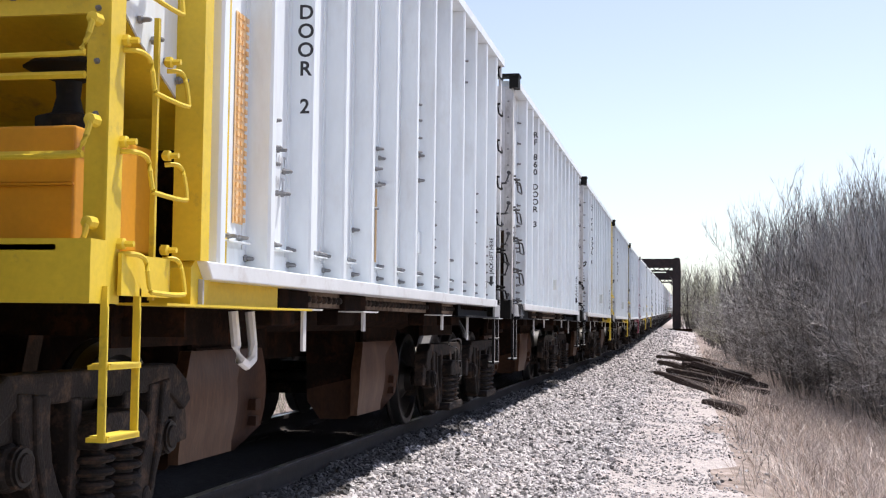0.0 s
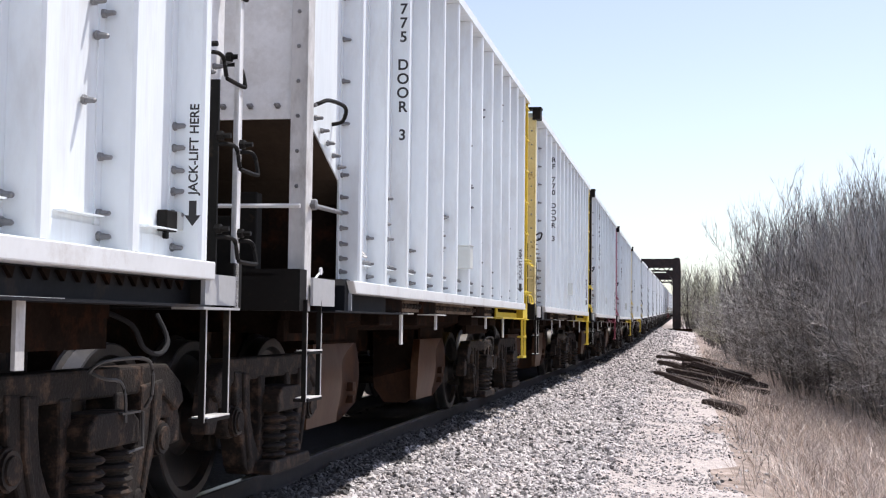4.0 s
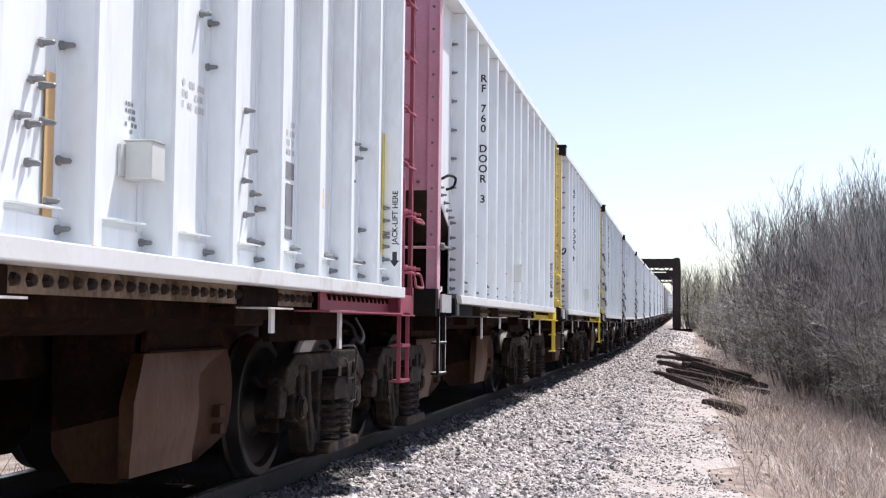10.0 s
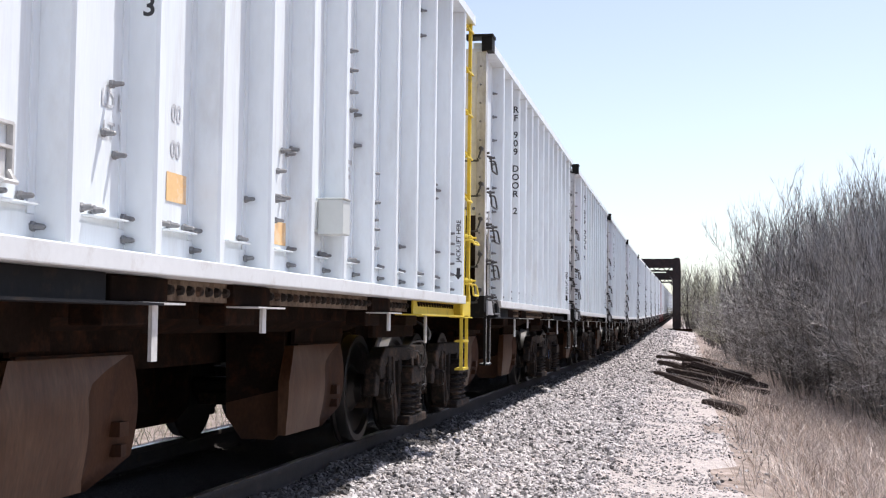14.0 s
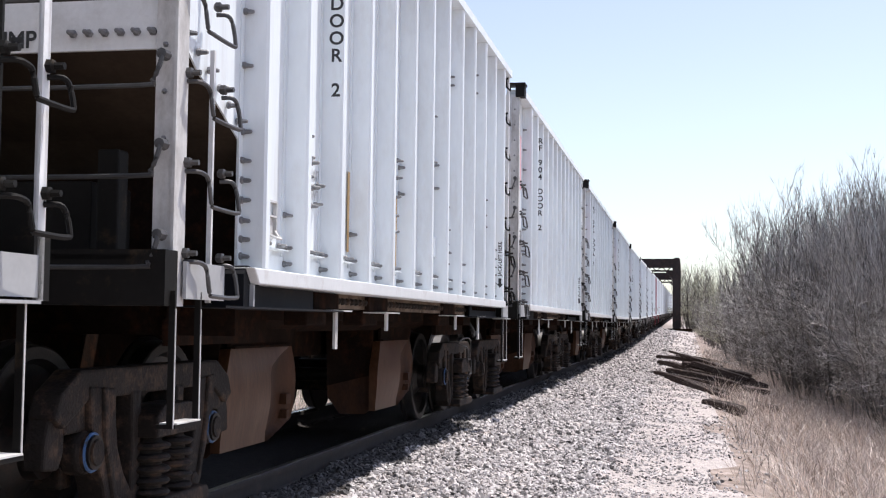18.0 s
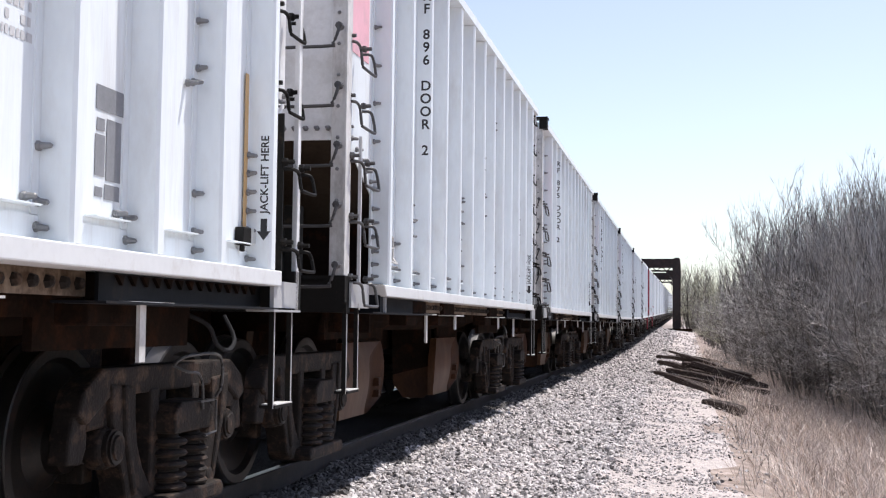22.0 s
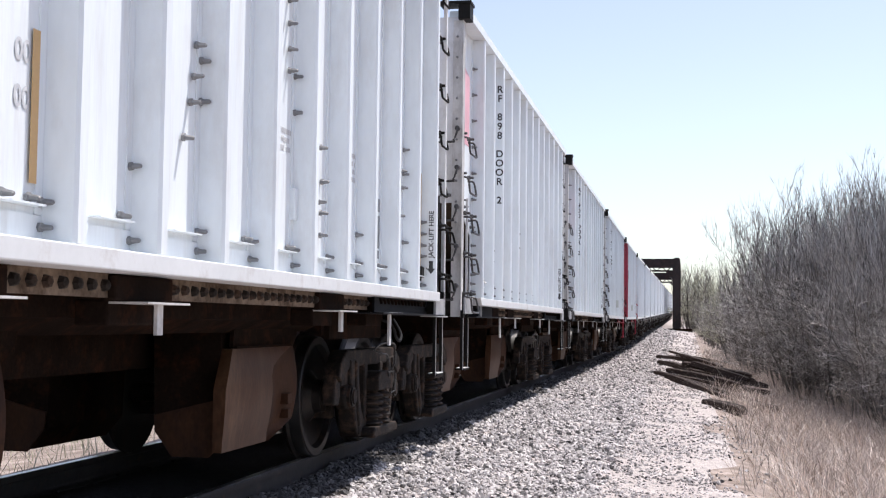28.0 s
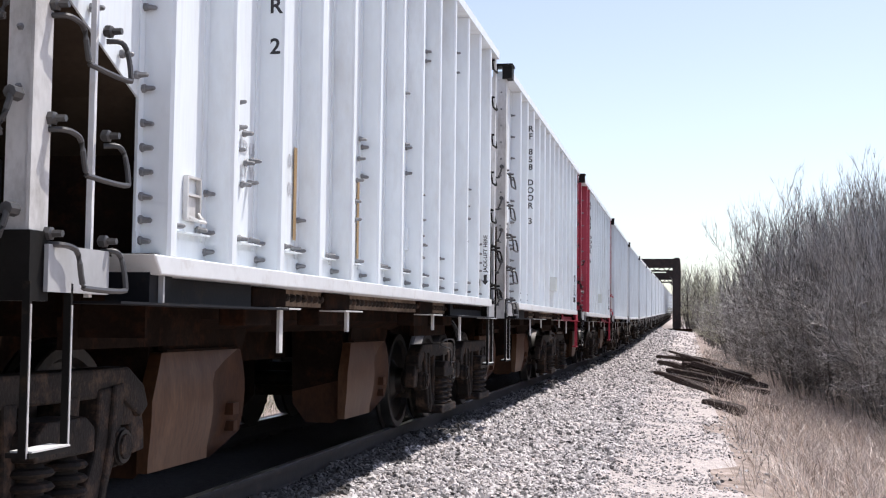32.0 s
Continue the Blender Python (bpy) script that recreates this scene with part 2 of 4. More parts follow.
def letters(key, body, size, mat, parent, at, label, spacing=1.0, align="CENTER"):
    if ("text", body) not in store:
        cu = bpy.data.curves.new("lettering", "FONT")
        cu.body, cu.size, cu.align_x, cu.space_line = body, size, align, spacing
        cu.offset = size * 0.022
        tmp = bpy.data.objects.new("lettering", cu)
        me = bpy.data.meshes.new_from_object(tmp)
        me.materials.clear()
        me.materials.append(mat)
        bpy.data.objects.remove(tmp)
        store[("text", body)] = me
    ob = new("lettering", store[("text", body)])
    ob.parent = parent
    ob.matrix_basis = at
    ob["label"] = label
    return ob

# ---- ground ----


def lie(x, y):
    """Height of the ground: ballast bed, shoulder, verge."""
    a = abs(x - TRACK_X)
    if x > TRACK_X:
        pts = ((0, -0.22), (0.6, -0.225), (0.8, -0.15), (1.1, -0.15), (1.4, -0.2), (2.2, -0.37), (4.3, -0.52), (5.6, -0.9), (9, -1.05), (40, -0.9), (3000, -0.5))
    else:
        pts = ((0, -0.19), (1.45, -0.19), (2.4, -0.45), (5, -0.7), (40, -0.7), (3000, -0.4))
    z = pts[-1][1]
    for (a0, z0), (a1, z1) in zip(pts, pts[1:]):
        if a0 <= a < a1:
            z = z0 + (z1 - z0) * (a - a0) / (a1 - a0)
            break
    return z + rise(y)


def relief(x, y):
    """Small swells of the ground near the line."""
    return 0.03 * noise.noise((x * 1.3, y * 1.3, 0)) if abs(x) < 12 and -5 < y < 140 else 0.0


def sheet(name, xs, ys, lift, mat):
    """A piece of the ground as a grid over xs and ys."""
    verts = []
    for y in ys:
        for x in xs:
            verts.append((x, y, lie(x, y) + lift(x, y) + relief(x, y)))
    n = len(xs)
    faces = [(j * n + i, j * n + i + 1, (j + 1) * n + i + 1, (j + 1) * n + i) for j in range(len(ys) - 1) for i in range(n - 1)]
    me = bpy.data.meshes.new(name)
    me.from_pydata(verts, [], faces)
    me.materials.append(mat)
    for p in me.polygons:
        p.use_smooth = True
    return new(name, me)


gx = [-3000, -800, -200, -60, -30, -18, -12, -9, -8, -7, -6.4] + [-6 + 0.35 * i for i in range(31)] + [5.5, 6.5, 8, 10, 14, 20, 40, 100, 300, 900, 3000]
gy = [-3000, -800, -250, -100, -60, -30, -15, -8] + [-4 + 0.6 * i for i in range(120)] + [70 + 3 * i for i in range(30)] + [165, 180, 210, 260, 400, 800, 1600, 3000]
ground = sheet("ground", gx, gy, lambda x, y: 0.0, SOIL)
tagged(ground, "dry brown soil with sparse dead grass", "ground", kind="structure")
bx = [-2.44, -2.36] + [-2.2 + 0.3 * i for i in range(12)]
by = [-60, -40, -25, -15, -8] + [-4 + 0.6 * i for i in range(120)] + [70 + 3 * i for i in range(60)]


def bed_edge(x, y):
    """The ballast bed lies on the soil and thins out to an uneven edge."""
    e = 0.55 + 0.35 * noise.noise((0, y * 0.35, 5)) + 0.15 * noise.noise((0, y * 1.7, 9)) + max(0.0, (y - 20) * 0.004)
    return 0.03 if x < e else -0.12


bed = sheet("ballast_bed", bx, by, bed_edge, GROUND)
# dark sheet reaches past the near rail to stand in for the train's shade
core = sheet("track_bed", [-6.1, -5.6, -5.2, -4.9, -4.4, -4.0, -3.56, -3.1, -2.96, -2.76, -2.6, -2.46, -2.38, -2.3], by, lambda x, y: 0.012 if x < -2.7 else 0.036, SHADEBED)
tagged(core, "dark ballast between the rails, the train's shade in its colour", "ballast", kind="structure")
tagged(bed, "pale pinkish crushed stone ballast beside the rails", "ballast", kind="structure")


def stones():
    """Loose crushed stones on the bed, nearest stretch densest."""
    rng = np.random.default_rng(5)
    phi = (1 + 5 ** 0.5) / 2
    ico = np.array([(-1, phi, 0), (1, phi, 0), (-1, -phi, 0), (1, -phi, 0), (0, -1, phi), (0, 1, phi), (0, -1, -phi), (0, 1, -phi), (phi, 0, -1), (phi, 0, 1), (-phi, 0, -1), (-phi, 0, 1)]) / 1.9
    tri = np.array([(0, 11, 5), (0, 5, 1), (0, 1, 7), (0, 7, 10), (0, 10, 11), (1, 5, 9), (5, 11, 4), (11, 10, 2), (10, 7, 6), (7, 1, 8), (3, 9, 4), (3, 4, 2), (3, 2, 6), (3, 6, 8), (3, 8, 9), (4, 9, 5), (2, 4, 11), (6, 2, 10), (8, 6, 7), (9, 8, 1)])
    vs, fs, shade_or_dark, n = [], [], [], 0
    for y0, y1, count, size in ((-5, 6.3, 7000, 0.026), (6.3, 12, 26449, 0.02), (12, 20, 23000, 0.0235), (20, 36, 16099, 0.03), (36, 70, 9000, 0.043), (70, 120, 3500, 0.07)):
        for _ in range(count):
            x = rng.uniform(-2.74, 1.3)
            y = rng.uniform(y0, y1)
            if bed_edge(x, y) < 0 and rng.random() < 0.6:
                continue
            if x > -0.9 + 0.4 * noise.noise((0, y * 0.3, 2)) and rng.random() < 0.35 + 0.3 * (x + 0.9) + 0.5 * noise.noise((x * 1.1, y * 0.7, 8)):
                continue
            s = (0.6 if x > -0.7 else 0.95) * size * rng.uniform(0.5, 1.5) * (1.35 if rng.random() < 0.06 else 1)
            p = ico * (s * rng.uniform(0.6, 1.3, 3) * (1, 1, 0.72)) + rng.normal(0, s * 0.16, (12, 3))
            a, b = rng.uniform(0, 6.28, 2)
            ca, sa, cb, sb = math.cos(a), math.sin(a), math.cos(b * 0.2), math.sin(b * 0.2)
            m = np.array([(ca, -sa, 0), (sa, ca, 0), (0, 0, 1)]) @ np.array([(1, 0, 0), (0, cb, -sb), (0, sb, cb)])
            p = p @ m.T
            p += (x, y, lie(x, y) + relief(x, y) + (0.03 if bed_edge(x, y) > 0 else 0.0) + s * 0.1)
            vs.append(p)
            fs.append(tri + n)
            # darker stones along the rail stand in for shade; others are dark at random
            shade_or_dark.append(x < -2.36 + 0.18 * noise.noise((0, y * 1.5, 4)) or rng.random() < 0.17)
            n += 12
    me = bpy.data.meshes.new("ballast_stones")
    me.from_pydata(np.concatenate(vs).tolist(), [], np.concatenate(fs).tolist())
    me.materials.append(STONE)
    me.materials.append(SHADE_DARK_STONE)
    me.polygons.foreach_set("material_index", np.repeat(np.array(shade_or_dark, dtype=np.int32), 20))
    ob = new("ballast_stones", me)
    tagged(ob, "loose angular pinkish grey crushed stones on the ballast shoulder", "gravel", kind="stuff")


# ---- track ----


def along(bm, prof, xc, y0, y1, step):
    """A section (x, z) swept along the line, following its climb."""
    ys = [y0 + step * i for i in range(int((y1 - y0) / step) + 1)]
    rings = [[bm.verts.new((xc + px, y, pz + rise(y))) for px, pz in prof] for y in ys]
    n = len(prof)
    for q, s in zip(rings, rings[1:]):
        for j in range(n):
            bm.faces.new((q[j], q[(j + 1) % n], s[(j + 1) % n], s[j]))
    bm.faces.new(rings[0])
    bm.faces.new(rings[-1])


def track():
    root = tagged(new("railway_track"), "steel rails spiked on dark wooden ties in ballast", "railway track", kind="structure")
    half = ((-0.076, -0.185), (0.076, -0.185), (0.076, -0.172), (0.02, -0.155), (0.009, -0.14), (0.009, -0.05), (0.036, -0.04), (0.036, -0.008))
    prof = half + ((0.03, -0.001), (-0.03, -0.001), (-0.036, -0.008), (-0.036, -0.04), (-0.009, -0.05), (-0.009, -0.14), (-0.02, -0.155), (-0.076, -0.172))
    for side in (1, -1):
        bm = bmesh.new()
        along(bm, prof, TRACK_X + side * 0.7535, -80, 240, 4)
        rail = new("rail", finish(bm, "rail", RAILSIDE, True))
        rail.parent = root
        bm = bmesh.new()
        along(bm, ((-0.027, -0.001), (0.027, -0.001), (0.024, 0.002), (-0.024, 0.002)), TRACK_X + side * 0.7535, -80, 240, 4)
        top = new("running_surface", finish(bm, "running_surface", RAILTOP))
        top.parent = rail
        top["label"] = "polished running surface"
    def tie(bm):
        box(bm, -1.25, 1.25, -0.115, 0.115, -0.38, -0.2)
    def plate(bm):
        for s in (1, -1):
            box(bm, s * 0.7535 - 0.18, s * 0.7535 + 0.18, -0.09, 0.09, -0.2, -0.184)
            for q in (-0.1, 0.1):
                box(bm, s * 0.7535 + q - 0.015, s * 0.7535 + q + 0.015, -0.07, -0.04, -0.184, -0.155)
    rng = random.Random(3)
    for i in range(190):
        y = -8 + 0.5 * i
        at = pose(TRACK_X + rng.uniform(-0.04, 0.04), y, rise(y), 0, 0, rng.uniform(-0.8, 0.8))
        t = piece("tie", "tie", tie, TIE, root, at=at)
        if 4 < y < 40:
            piece("tie_plate", "tieplate", plate, RAILSIDE, t)


# ---- hopper cars: local y = 0 at the far end of the side sill, x towards the verge ----
TOP, SILLZ = 3.84, 1.27
SHEET, OUT = 1.49, 1.615
FLANK = Vector((OUT - SHEET, 0.012, 0)).normalized()


def span(bm, s, x0, x1, y0, y1, z0, z1):
    """A box on the near side (s = 1) or mirrored to the other one."""
    box(bm, min(s * x0, s * x1), max(s * x0, s * x1), y0, y1, z0, z1)


def side_outline(end, nx):
    return [(0.36, TOP), (0.36, 2.12), (0.02, 1.98), (0.02, SILLZ), (end, SILLZ), (end, 1.88), (-8.68 + nx, 2.11), (-9.0 + nx, 2.31), (-9.0 + nx, TOP)]


def post_bar(bm, s=1, c=0.0):
    """c is the fold where the flank that faces the near end leaves its narrow flange."""
    span(bm, s, SHEET, SHEET + 0.007, c - 0.045, c, 1.362, TOP - 0.012)
    prism(bm, [(s * SHEET, c), (s * (OUT - 0.012), c + 0.008), (s * OUT, c + 0.02), (s * OUT, c + 0.075), (s * (OUT - 0.012), c + 0.087), (s * SHEET, c + 0.1)], 2, SILLZ + 0.002, TOP - 0.012)


AXLE = 0.69


def side_frame_bar(bm):
    """Cast side frame of a truck: arched top member, pedestals, wide slanting members round oval windows, spring seat."""
    x0, x1 = 0.94, 1.07
    prism(bm, [(-1.0, 0.62), (-0.95, 0.72), (-0.78, 0.81), (0.78, 0.81), (0.95, 0.72), (1.0, 0.62), (0.92, 0.57), (0.7, 0.68), (-0.7, 0.68), (-0.92, 0.57)], 0, x0, x1)
    for s in (1, -1):
        prism(bm, [(s * 0.86, 0.62), (s * 0.98, 0.64), (s * 1.02, 0.52), (s * 1.03, 0.41), (s * 0.9, 0.4), (s * 0.86, 0.47)], 0, x0, x1 - 0.03)
        prism(bm, [(s * 0.47, 0.72), (s * 0.72, 0.74), (s * 0.7, 0.56), (s * 0.63, 0.4), (s * 0.57, 0.29), (s * 0.54, 0.19), (s * 0.46, 0.135), (s * 0.26, 0.13), (s * 0.29, 0.24), (s * 0.38, 0.34), (s * 0.44, 0.45), (s * 0.465, 0.58)], 0, x0 + 0.005, x1 + 0.012)
        prism(bm, [(s * 0.58, 0.73), (s * 0.62, 0.73), (s * 0.6, 0.5), (s * 0.5, 0.22), (s * 0.46, 0.22), (s * 0.55, 0.5)], 0, x1, x1 + 0.03)
        prism(bm, [(s * 0.2, 0.7), (s * 0.3, 0.7), (s * 0.285, 0.44), (s * 0.3, 0.2), (s * 0.2, 0.17)], 0, x0 - 0.01, x1 + 0.01)
        turned(bm, [(0.97, 0.03), (0.97, 0.1), (1.05, 0.1), (1.07, 0.075), (1.07, 0.03)], 0, (0, s * AXLE, 0.457), 14)
        prism(bm, [(s * 0.6, 0.55), (s * 0.88, 0.54), (s * 0.87, 0.66), (s * 0.62, 0.68)], 0, x0 + 0.01, x1 - 0.02)
        turned(bm, [(x1, 0.055), (x1 + 0.02, 0.05), (x1 + 0.024, 0.02)], 0, (0, s * 0.45, 0.2), 10)
    prism(bm, [(-0.36, 0.12), (0.36, 0.12), (0.4, 0.15), (0.36, 0.2), (-0.36, 0.2), (-0.4, 0.15)], 0, x0 - 0.04, x1 + 0.12)


def coil_spring(bm):
    """One spring of the group: a stack of thick round turns."""
    prof = [(0.19, 0.05)]
    for k in range(5):
        z = 0.2 + k * 0.054
        prof += [(z, 0.07), (z + 0.006, 0.1), (z + 0.02, 0.112), (z + 0.034, 0.1), (z + 0.041, 0.07)]
    prof.append((0.49, 0.05))
    turned(bm, prof, 2, (0, 0, 0), 16)


def brake_rod(bm):
    """Bent safety rods hanging before the spring group."""
    tube(bm, bend([(1.1, -0.1, 0.8), (1.16, -0.06, 0.77), (1.18, 0.02, 0.76), (1.19, 0.06, 0.7), (1.19, 0.07, 0.58)], 3), 0.008, 6)
    tube(bm, [(1.2, 0.22, 0.62), (1.2, 0.23, 0.46), (1.2, 0.08, 0.45)], 0.007, 6)
    box(bm, 1.12, 1.2, 0.02, 0.2, 0.615, 0.625)


def bolster(bm):
    box(bm, -1.08, 1.08, -0.17, 0.17, 0.45, 0.6)
    prism(bm, [(-0.24, 0.48), (0.24, 0.48), (0.24, 0.58), (0.16, 0.63), (-0.16, 0.63), (-0.24, 0.58)], 0, 1.0, 1.18)
    box(bm, -0.9, 0.9, -0.62, -0.52, 0.28, 0.4)
    box(bm, -0.9, 0.9, 0.52, 0.62, 0.28, 0.4)


def wheelset_body(bm, n):
    turned(bm, [(-1.1, 0.02), (-1.1, 0.075), (1.1, 0.075), (1.1, 0.02)], 0, (0, 0, 0), 14)
    for s in (1, -1):
        turned(bm, [(s * 0.68, 0.08), (s * 0.682, 0.475), (s * 0.705, 0.48), (s * 0.722, 0.4585), (s * 0.808, 0.4535), (s * 0.814, 0.445), (s * 0.812, 0.395), (s * 0.775, 0.37), (s * 0.745, 0.2), (s * 0.8, 0.13), (s * 0.86, 0.12), (s * 0.86, 0.03)], 0, (0, 0, 0), n)


def wheelset_mesh(n):
    """Wheels and axle, with polished treads as a second material."""
    if ("wheelset", n) not in store:
        bm = bmesh.new()
        wheelset_body(bm, n)
        me = finish(bm, "wheelset", WHEEL, True)
        me.materials.append(TREAD)
        for p in me.polygons:
            c = p.center
            q = math.hypot(c.y, c.z)
            if q > 0.452 and 0.715 < abs(c.x) < 0.81:
                p.material_index = 1
        store[("wheelset", n)] = me
    return store[("wheelset", n)]


def chute_shell(bm, s):
    """Discharge chute over the rail: front plate with cut corners."""
    prism(bm, [(s * 0.34, 1.0), (s * 0.78, 1.0), (s * 0.78, 0.6), (s * 0.78, 0.3), (s * 0.7, 0.2), (s * 0.48, 0.2), (s * 0.36, 0.34)], 1, -0.22, 0.85)


def loft(bm, rings):
    """Closed outlines of equal count joined one to the next."""
    vs = [[bm.verts.new(p) for p in r] for r in rings]
    n = len(vs[0])
    for q, t in zip(vs, vs[1:]):
        for j in range(n):
            bm.faces.new((q[j], q[(j + 1) % n], t[(j + 1) % n], t[j]))
    bm.faces.new(vs[0])
    bm.faces.new(vs[-1])


def plate_point(s, u, z):
    """A point of the bent outer plate of a chute: u runs from its near edge over the crease (u = 1) to its rear rim (u = 2)."""
    q = (0.85 - z) / 0.62
    left = -0.2 - 0.13 * min(1.0, q * 2.6)
    crease = 0.4 + 0.5 * max(0.0, 1 - q / 0.26) ** 1.5 + 0.08 * q
    right = 0.93 - 0.45 * max(0.0, (q - 0.8) / 0.2) ** 1.3
    out = 0.055 * math.sin(math.pi * min(1.0, 0.12 + q * 0.95))
    if u <= 1:
        y = left + (crease - left) * u
        x = 0.84 + out * math.sin(0.35 + 1.35 * u)
    else:
        v = u - 1
        y = crease + (max(right, crease + 0.02) - crease) * v
        x = 0.84 + out * 0.98 - 0.045 * math.sin(math.pi * v) * min(1.0, q * 3) + 0.008 * v
    return (s * x, y, z)


def bent_plate(bm, s, u0, u1, cols, rows=11):
    """Outer sheet between two lines of the plate, closed at its back."""
    zs = [0.85 - 0.62 * j / (rows - 1) for j in range(rows)]
    us = [u0 + (u1 - u0) * i / (cols - 1) for i in range(cols)]
    front = [[bm.verts.new(plate_point(s, u, z)) for u in us] for z in zs]
    back = [[bm.verts.new((s * 0.78, plate_point(s, u, z)[1], z)) for u in us] for z in zs]
    for j in range(rows - 1):
        for i in range(cols - 1):
            bm.faces.new((front[j][i], front[j][i + 1], front[j + 1][i + 1], front[j + 1][i]))
        for i in (0, cols - 1):
            bm.faces.new((front[j][i], front[j + 1][i], back[j + 1][i], back[j][i]))
    for j in (0, rows - 1):
        for i in range(cols - 1):
            bm.faces.new((front[j][i], front[j][i + 1], back[j][i + 1], back[j][i]))


def chute_cheek(bm, s):
    bent_plate(bm, s, 0.0, 1.0, 9)


def chute_rust(bm, s):
    """Hollow rear part of the plate with two bolted lugs."""
    bent_plate(bm, s, 1.0, 2.0, 7)
    span(bm, s, 0.83, 0.9, 0.74, 0.84, 0.46, 0.53)
    span(bm, s, 0.83, 0.89, 0.78, 0.84, 0.36, 0.42)


def chute_collar(bm, s):
    """Bolted band over the chute with a pointed flap at its rear end."""
    prism(bm, [(-0.16, 1.04), (1.1, 1.04), (1.08, 0.92), (0.97, 0.82), (0.9, 0.86), (-0.19, 0.86)], 0, min(s * 0.82, s * 0.845), max(s * 0.82, s * 0.845))
    for k in range(6):
        span(bm, s, 0.845, 0.86, -0.05 + 0.2 * k, -0.025 + 0.2 * k, 0.985, 1.005)
    span(bm, s, 0.845, 0.87, -0.18, 0.92, 0.852, 0.866)


def hanger(bm, drop):
    box(bm, 1.44, 1.6, -0.2, 0.2, 1.084, 1.092)
    box(bm, 1.545, 1.56, -0.027, 0.027, 1.085 - drop, 1.084)


def stirrup(bm, y0, y1, steps, x=1.57, low=0.6):
    for y in (y0, y1):
        box(bm, x + 0.005, x + 0.03, y - 0.007, y + 0.007, low, 1.14)
    for k in range(steps):
        z = low + 0.25 * k
        box(bm, x - 0.04, x + 0.04, min(y0, y1), max(y0, y1), z, z + 0.016)


def step_treads(bm, y0, y1, steps, x=1.57, low=0.6):
    """Worn edges and treads of a stirrup, pale for the sunlight painted on them."""
    for y in (y0, y1):
        box(bm, x + 0.03, x + 0.033, y - 0.004, y + 0.004, low, 1.07)
    for k in range(steps):
        z = low + 0.25 * k
        box(bm, x - 0.03, x + 0.044, min(y0, y1) + 0.01, max(y0, y1) - 0.01, z + 0.016, z + 0.022)


def rung(bm, w, sag):
    """A ladder rung: leaves its first bolt level, steps down to the tread bar and loops back up to the second bolt."""
    tube(bm, bend([(0, 0, 0), (0.045, 0.01, 0.0), (0.055, w * 0.16, -0.004), (0.06, w * 0.27, -sag * 0.2), (0.066, w * 0.33, -sag * 0.9), (0.07, w * 0.42, -sag), (0.076, w * 1.04, -sag * 1.02), (0.074, w * 1.12, -sag * 0.85), (0.06, w * 1.12, -sag * 0.25), (0.045, w * 1.06, 0.0), (0, w, 0.0)], 3), 0.0098, 7)
    for y in (0, w):
        turned(bm, [(-0.01, 0.012), (0.0, 0.023), (0.02, 0.023), (0.026, 0.013), (0.058, 0.012)], 0, (0, y, 0.035), 6)


def end_grab(bm, w=0.95):
    tube(bm, bend([(w / 2, 0, 0.06), (w / 2, -0.04, 0.06), (w / 2, -0.05, 0.03), (w / 2 - 0.03, -0.06, -0.05), (w / 2 - 0.1, -0.06, -0.07), (-w / 2, -0.06, -0.07), (-w / 2, 0, -0.07)], 3), 0.0105, 7)
    turned(bm, [(-0.055, 0.01), (-0.05, 0.022), (0.0, 0.024)], 1, (w / 2, 0, 0.06), 8)


def bolt_out(bm):
    turned(bm, [(0, 0.0175), (0.013, 0.0175), (0.016, 0.0125), (0.048, 0.0095), (0.053, 0.005)], 0, (0, 0, 0), 6)


# bolts beside the posts: post, then along and height of each
CLUSTERS = {
    "double": ((10, -0.31, 2.05), (10, -0.3, 1.92), (10, -0.22, 1.92), (10, -0.31, 1.815), (10, -0.2, 1.785), (10, -0.11, 1.8), (10, -0.22, 1.68), (10, -0.14, 1.69),
               (7, -0.06, 2.2), (7, -0.02, 2.15), (7, -0.09, 2.06), (7, -0.12, 1.94), (7, -0.02, 1.96), (7, -0.18, 1.79), (7, -0.17, 1.68), (1, -0.02, 2.31), (1, -0.1, 2.15), (1, -0.02, 2.12), (1, -0.13, 2.03), (1, -0.06, 2.03), (1, -0.15, 1.8)),
    "single": ((7, -0.15, 1.92), (7, -0.07, 1.92), (7, -0.02, 1.95), (7, -0.22, 1.79), (7, -0.15, 1.78), (7, -0.28, 1.655), (7, -0.22, 1.645), (7, -0.14, 1.67), (7, -0.23, 1.535), (10, -0.2, 1.7), (10, -0.14, 1.88), (10, -0.1, 1.62),
               (1, -0.18, 2.16), (1, -0.02, 2.14), (1, -0.28, 2.03), (1, -0.12, 2.06), (1, -0.37, 1.9), (1, -0.3, 1.895), (1, -0.39, 1.77), (1, -0.29, 1.79), (1, -0.38, 1.65)),
    "both": ((5, -0.13, 2.74), (5, -0.13, 2.6), (5, -0.13, 2.46), (5, -0.12, 2.35), (5, -0.03, 2.33), (5, -0.03, 2.14), (4, -0.03, 3.22), (4, -0.03, 3.13), (4, -0.2, 2.03), (4, -0.15, 1.83), (4, -0.2, 1.7),
             (4, -0.16, 1.65), (4, -0.08, 1.65), (4, -0.18, 1.53), (3, -0.03, 1.58), (2, -0.04, 3.5), (2, -0.04, 3.31)),
}


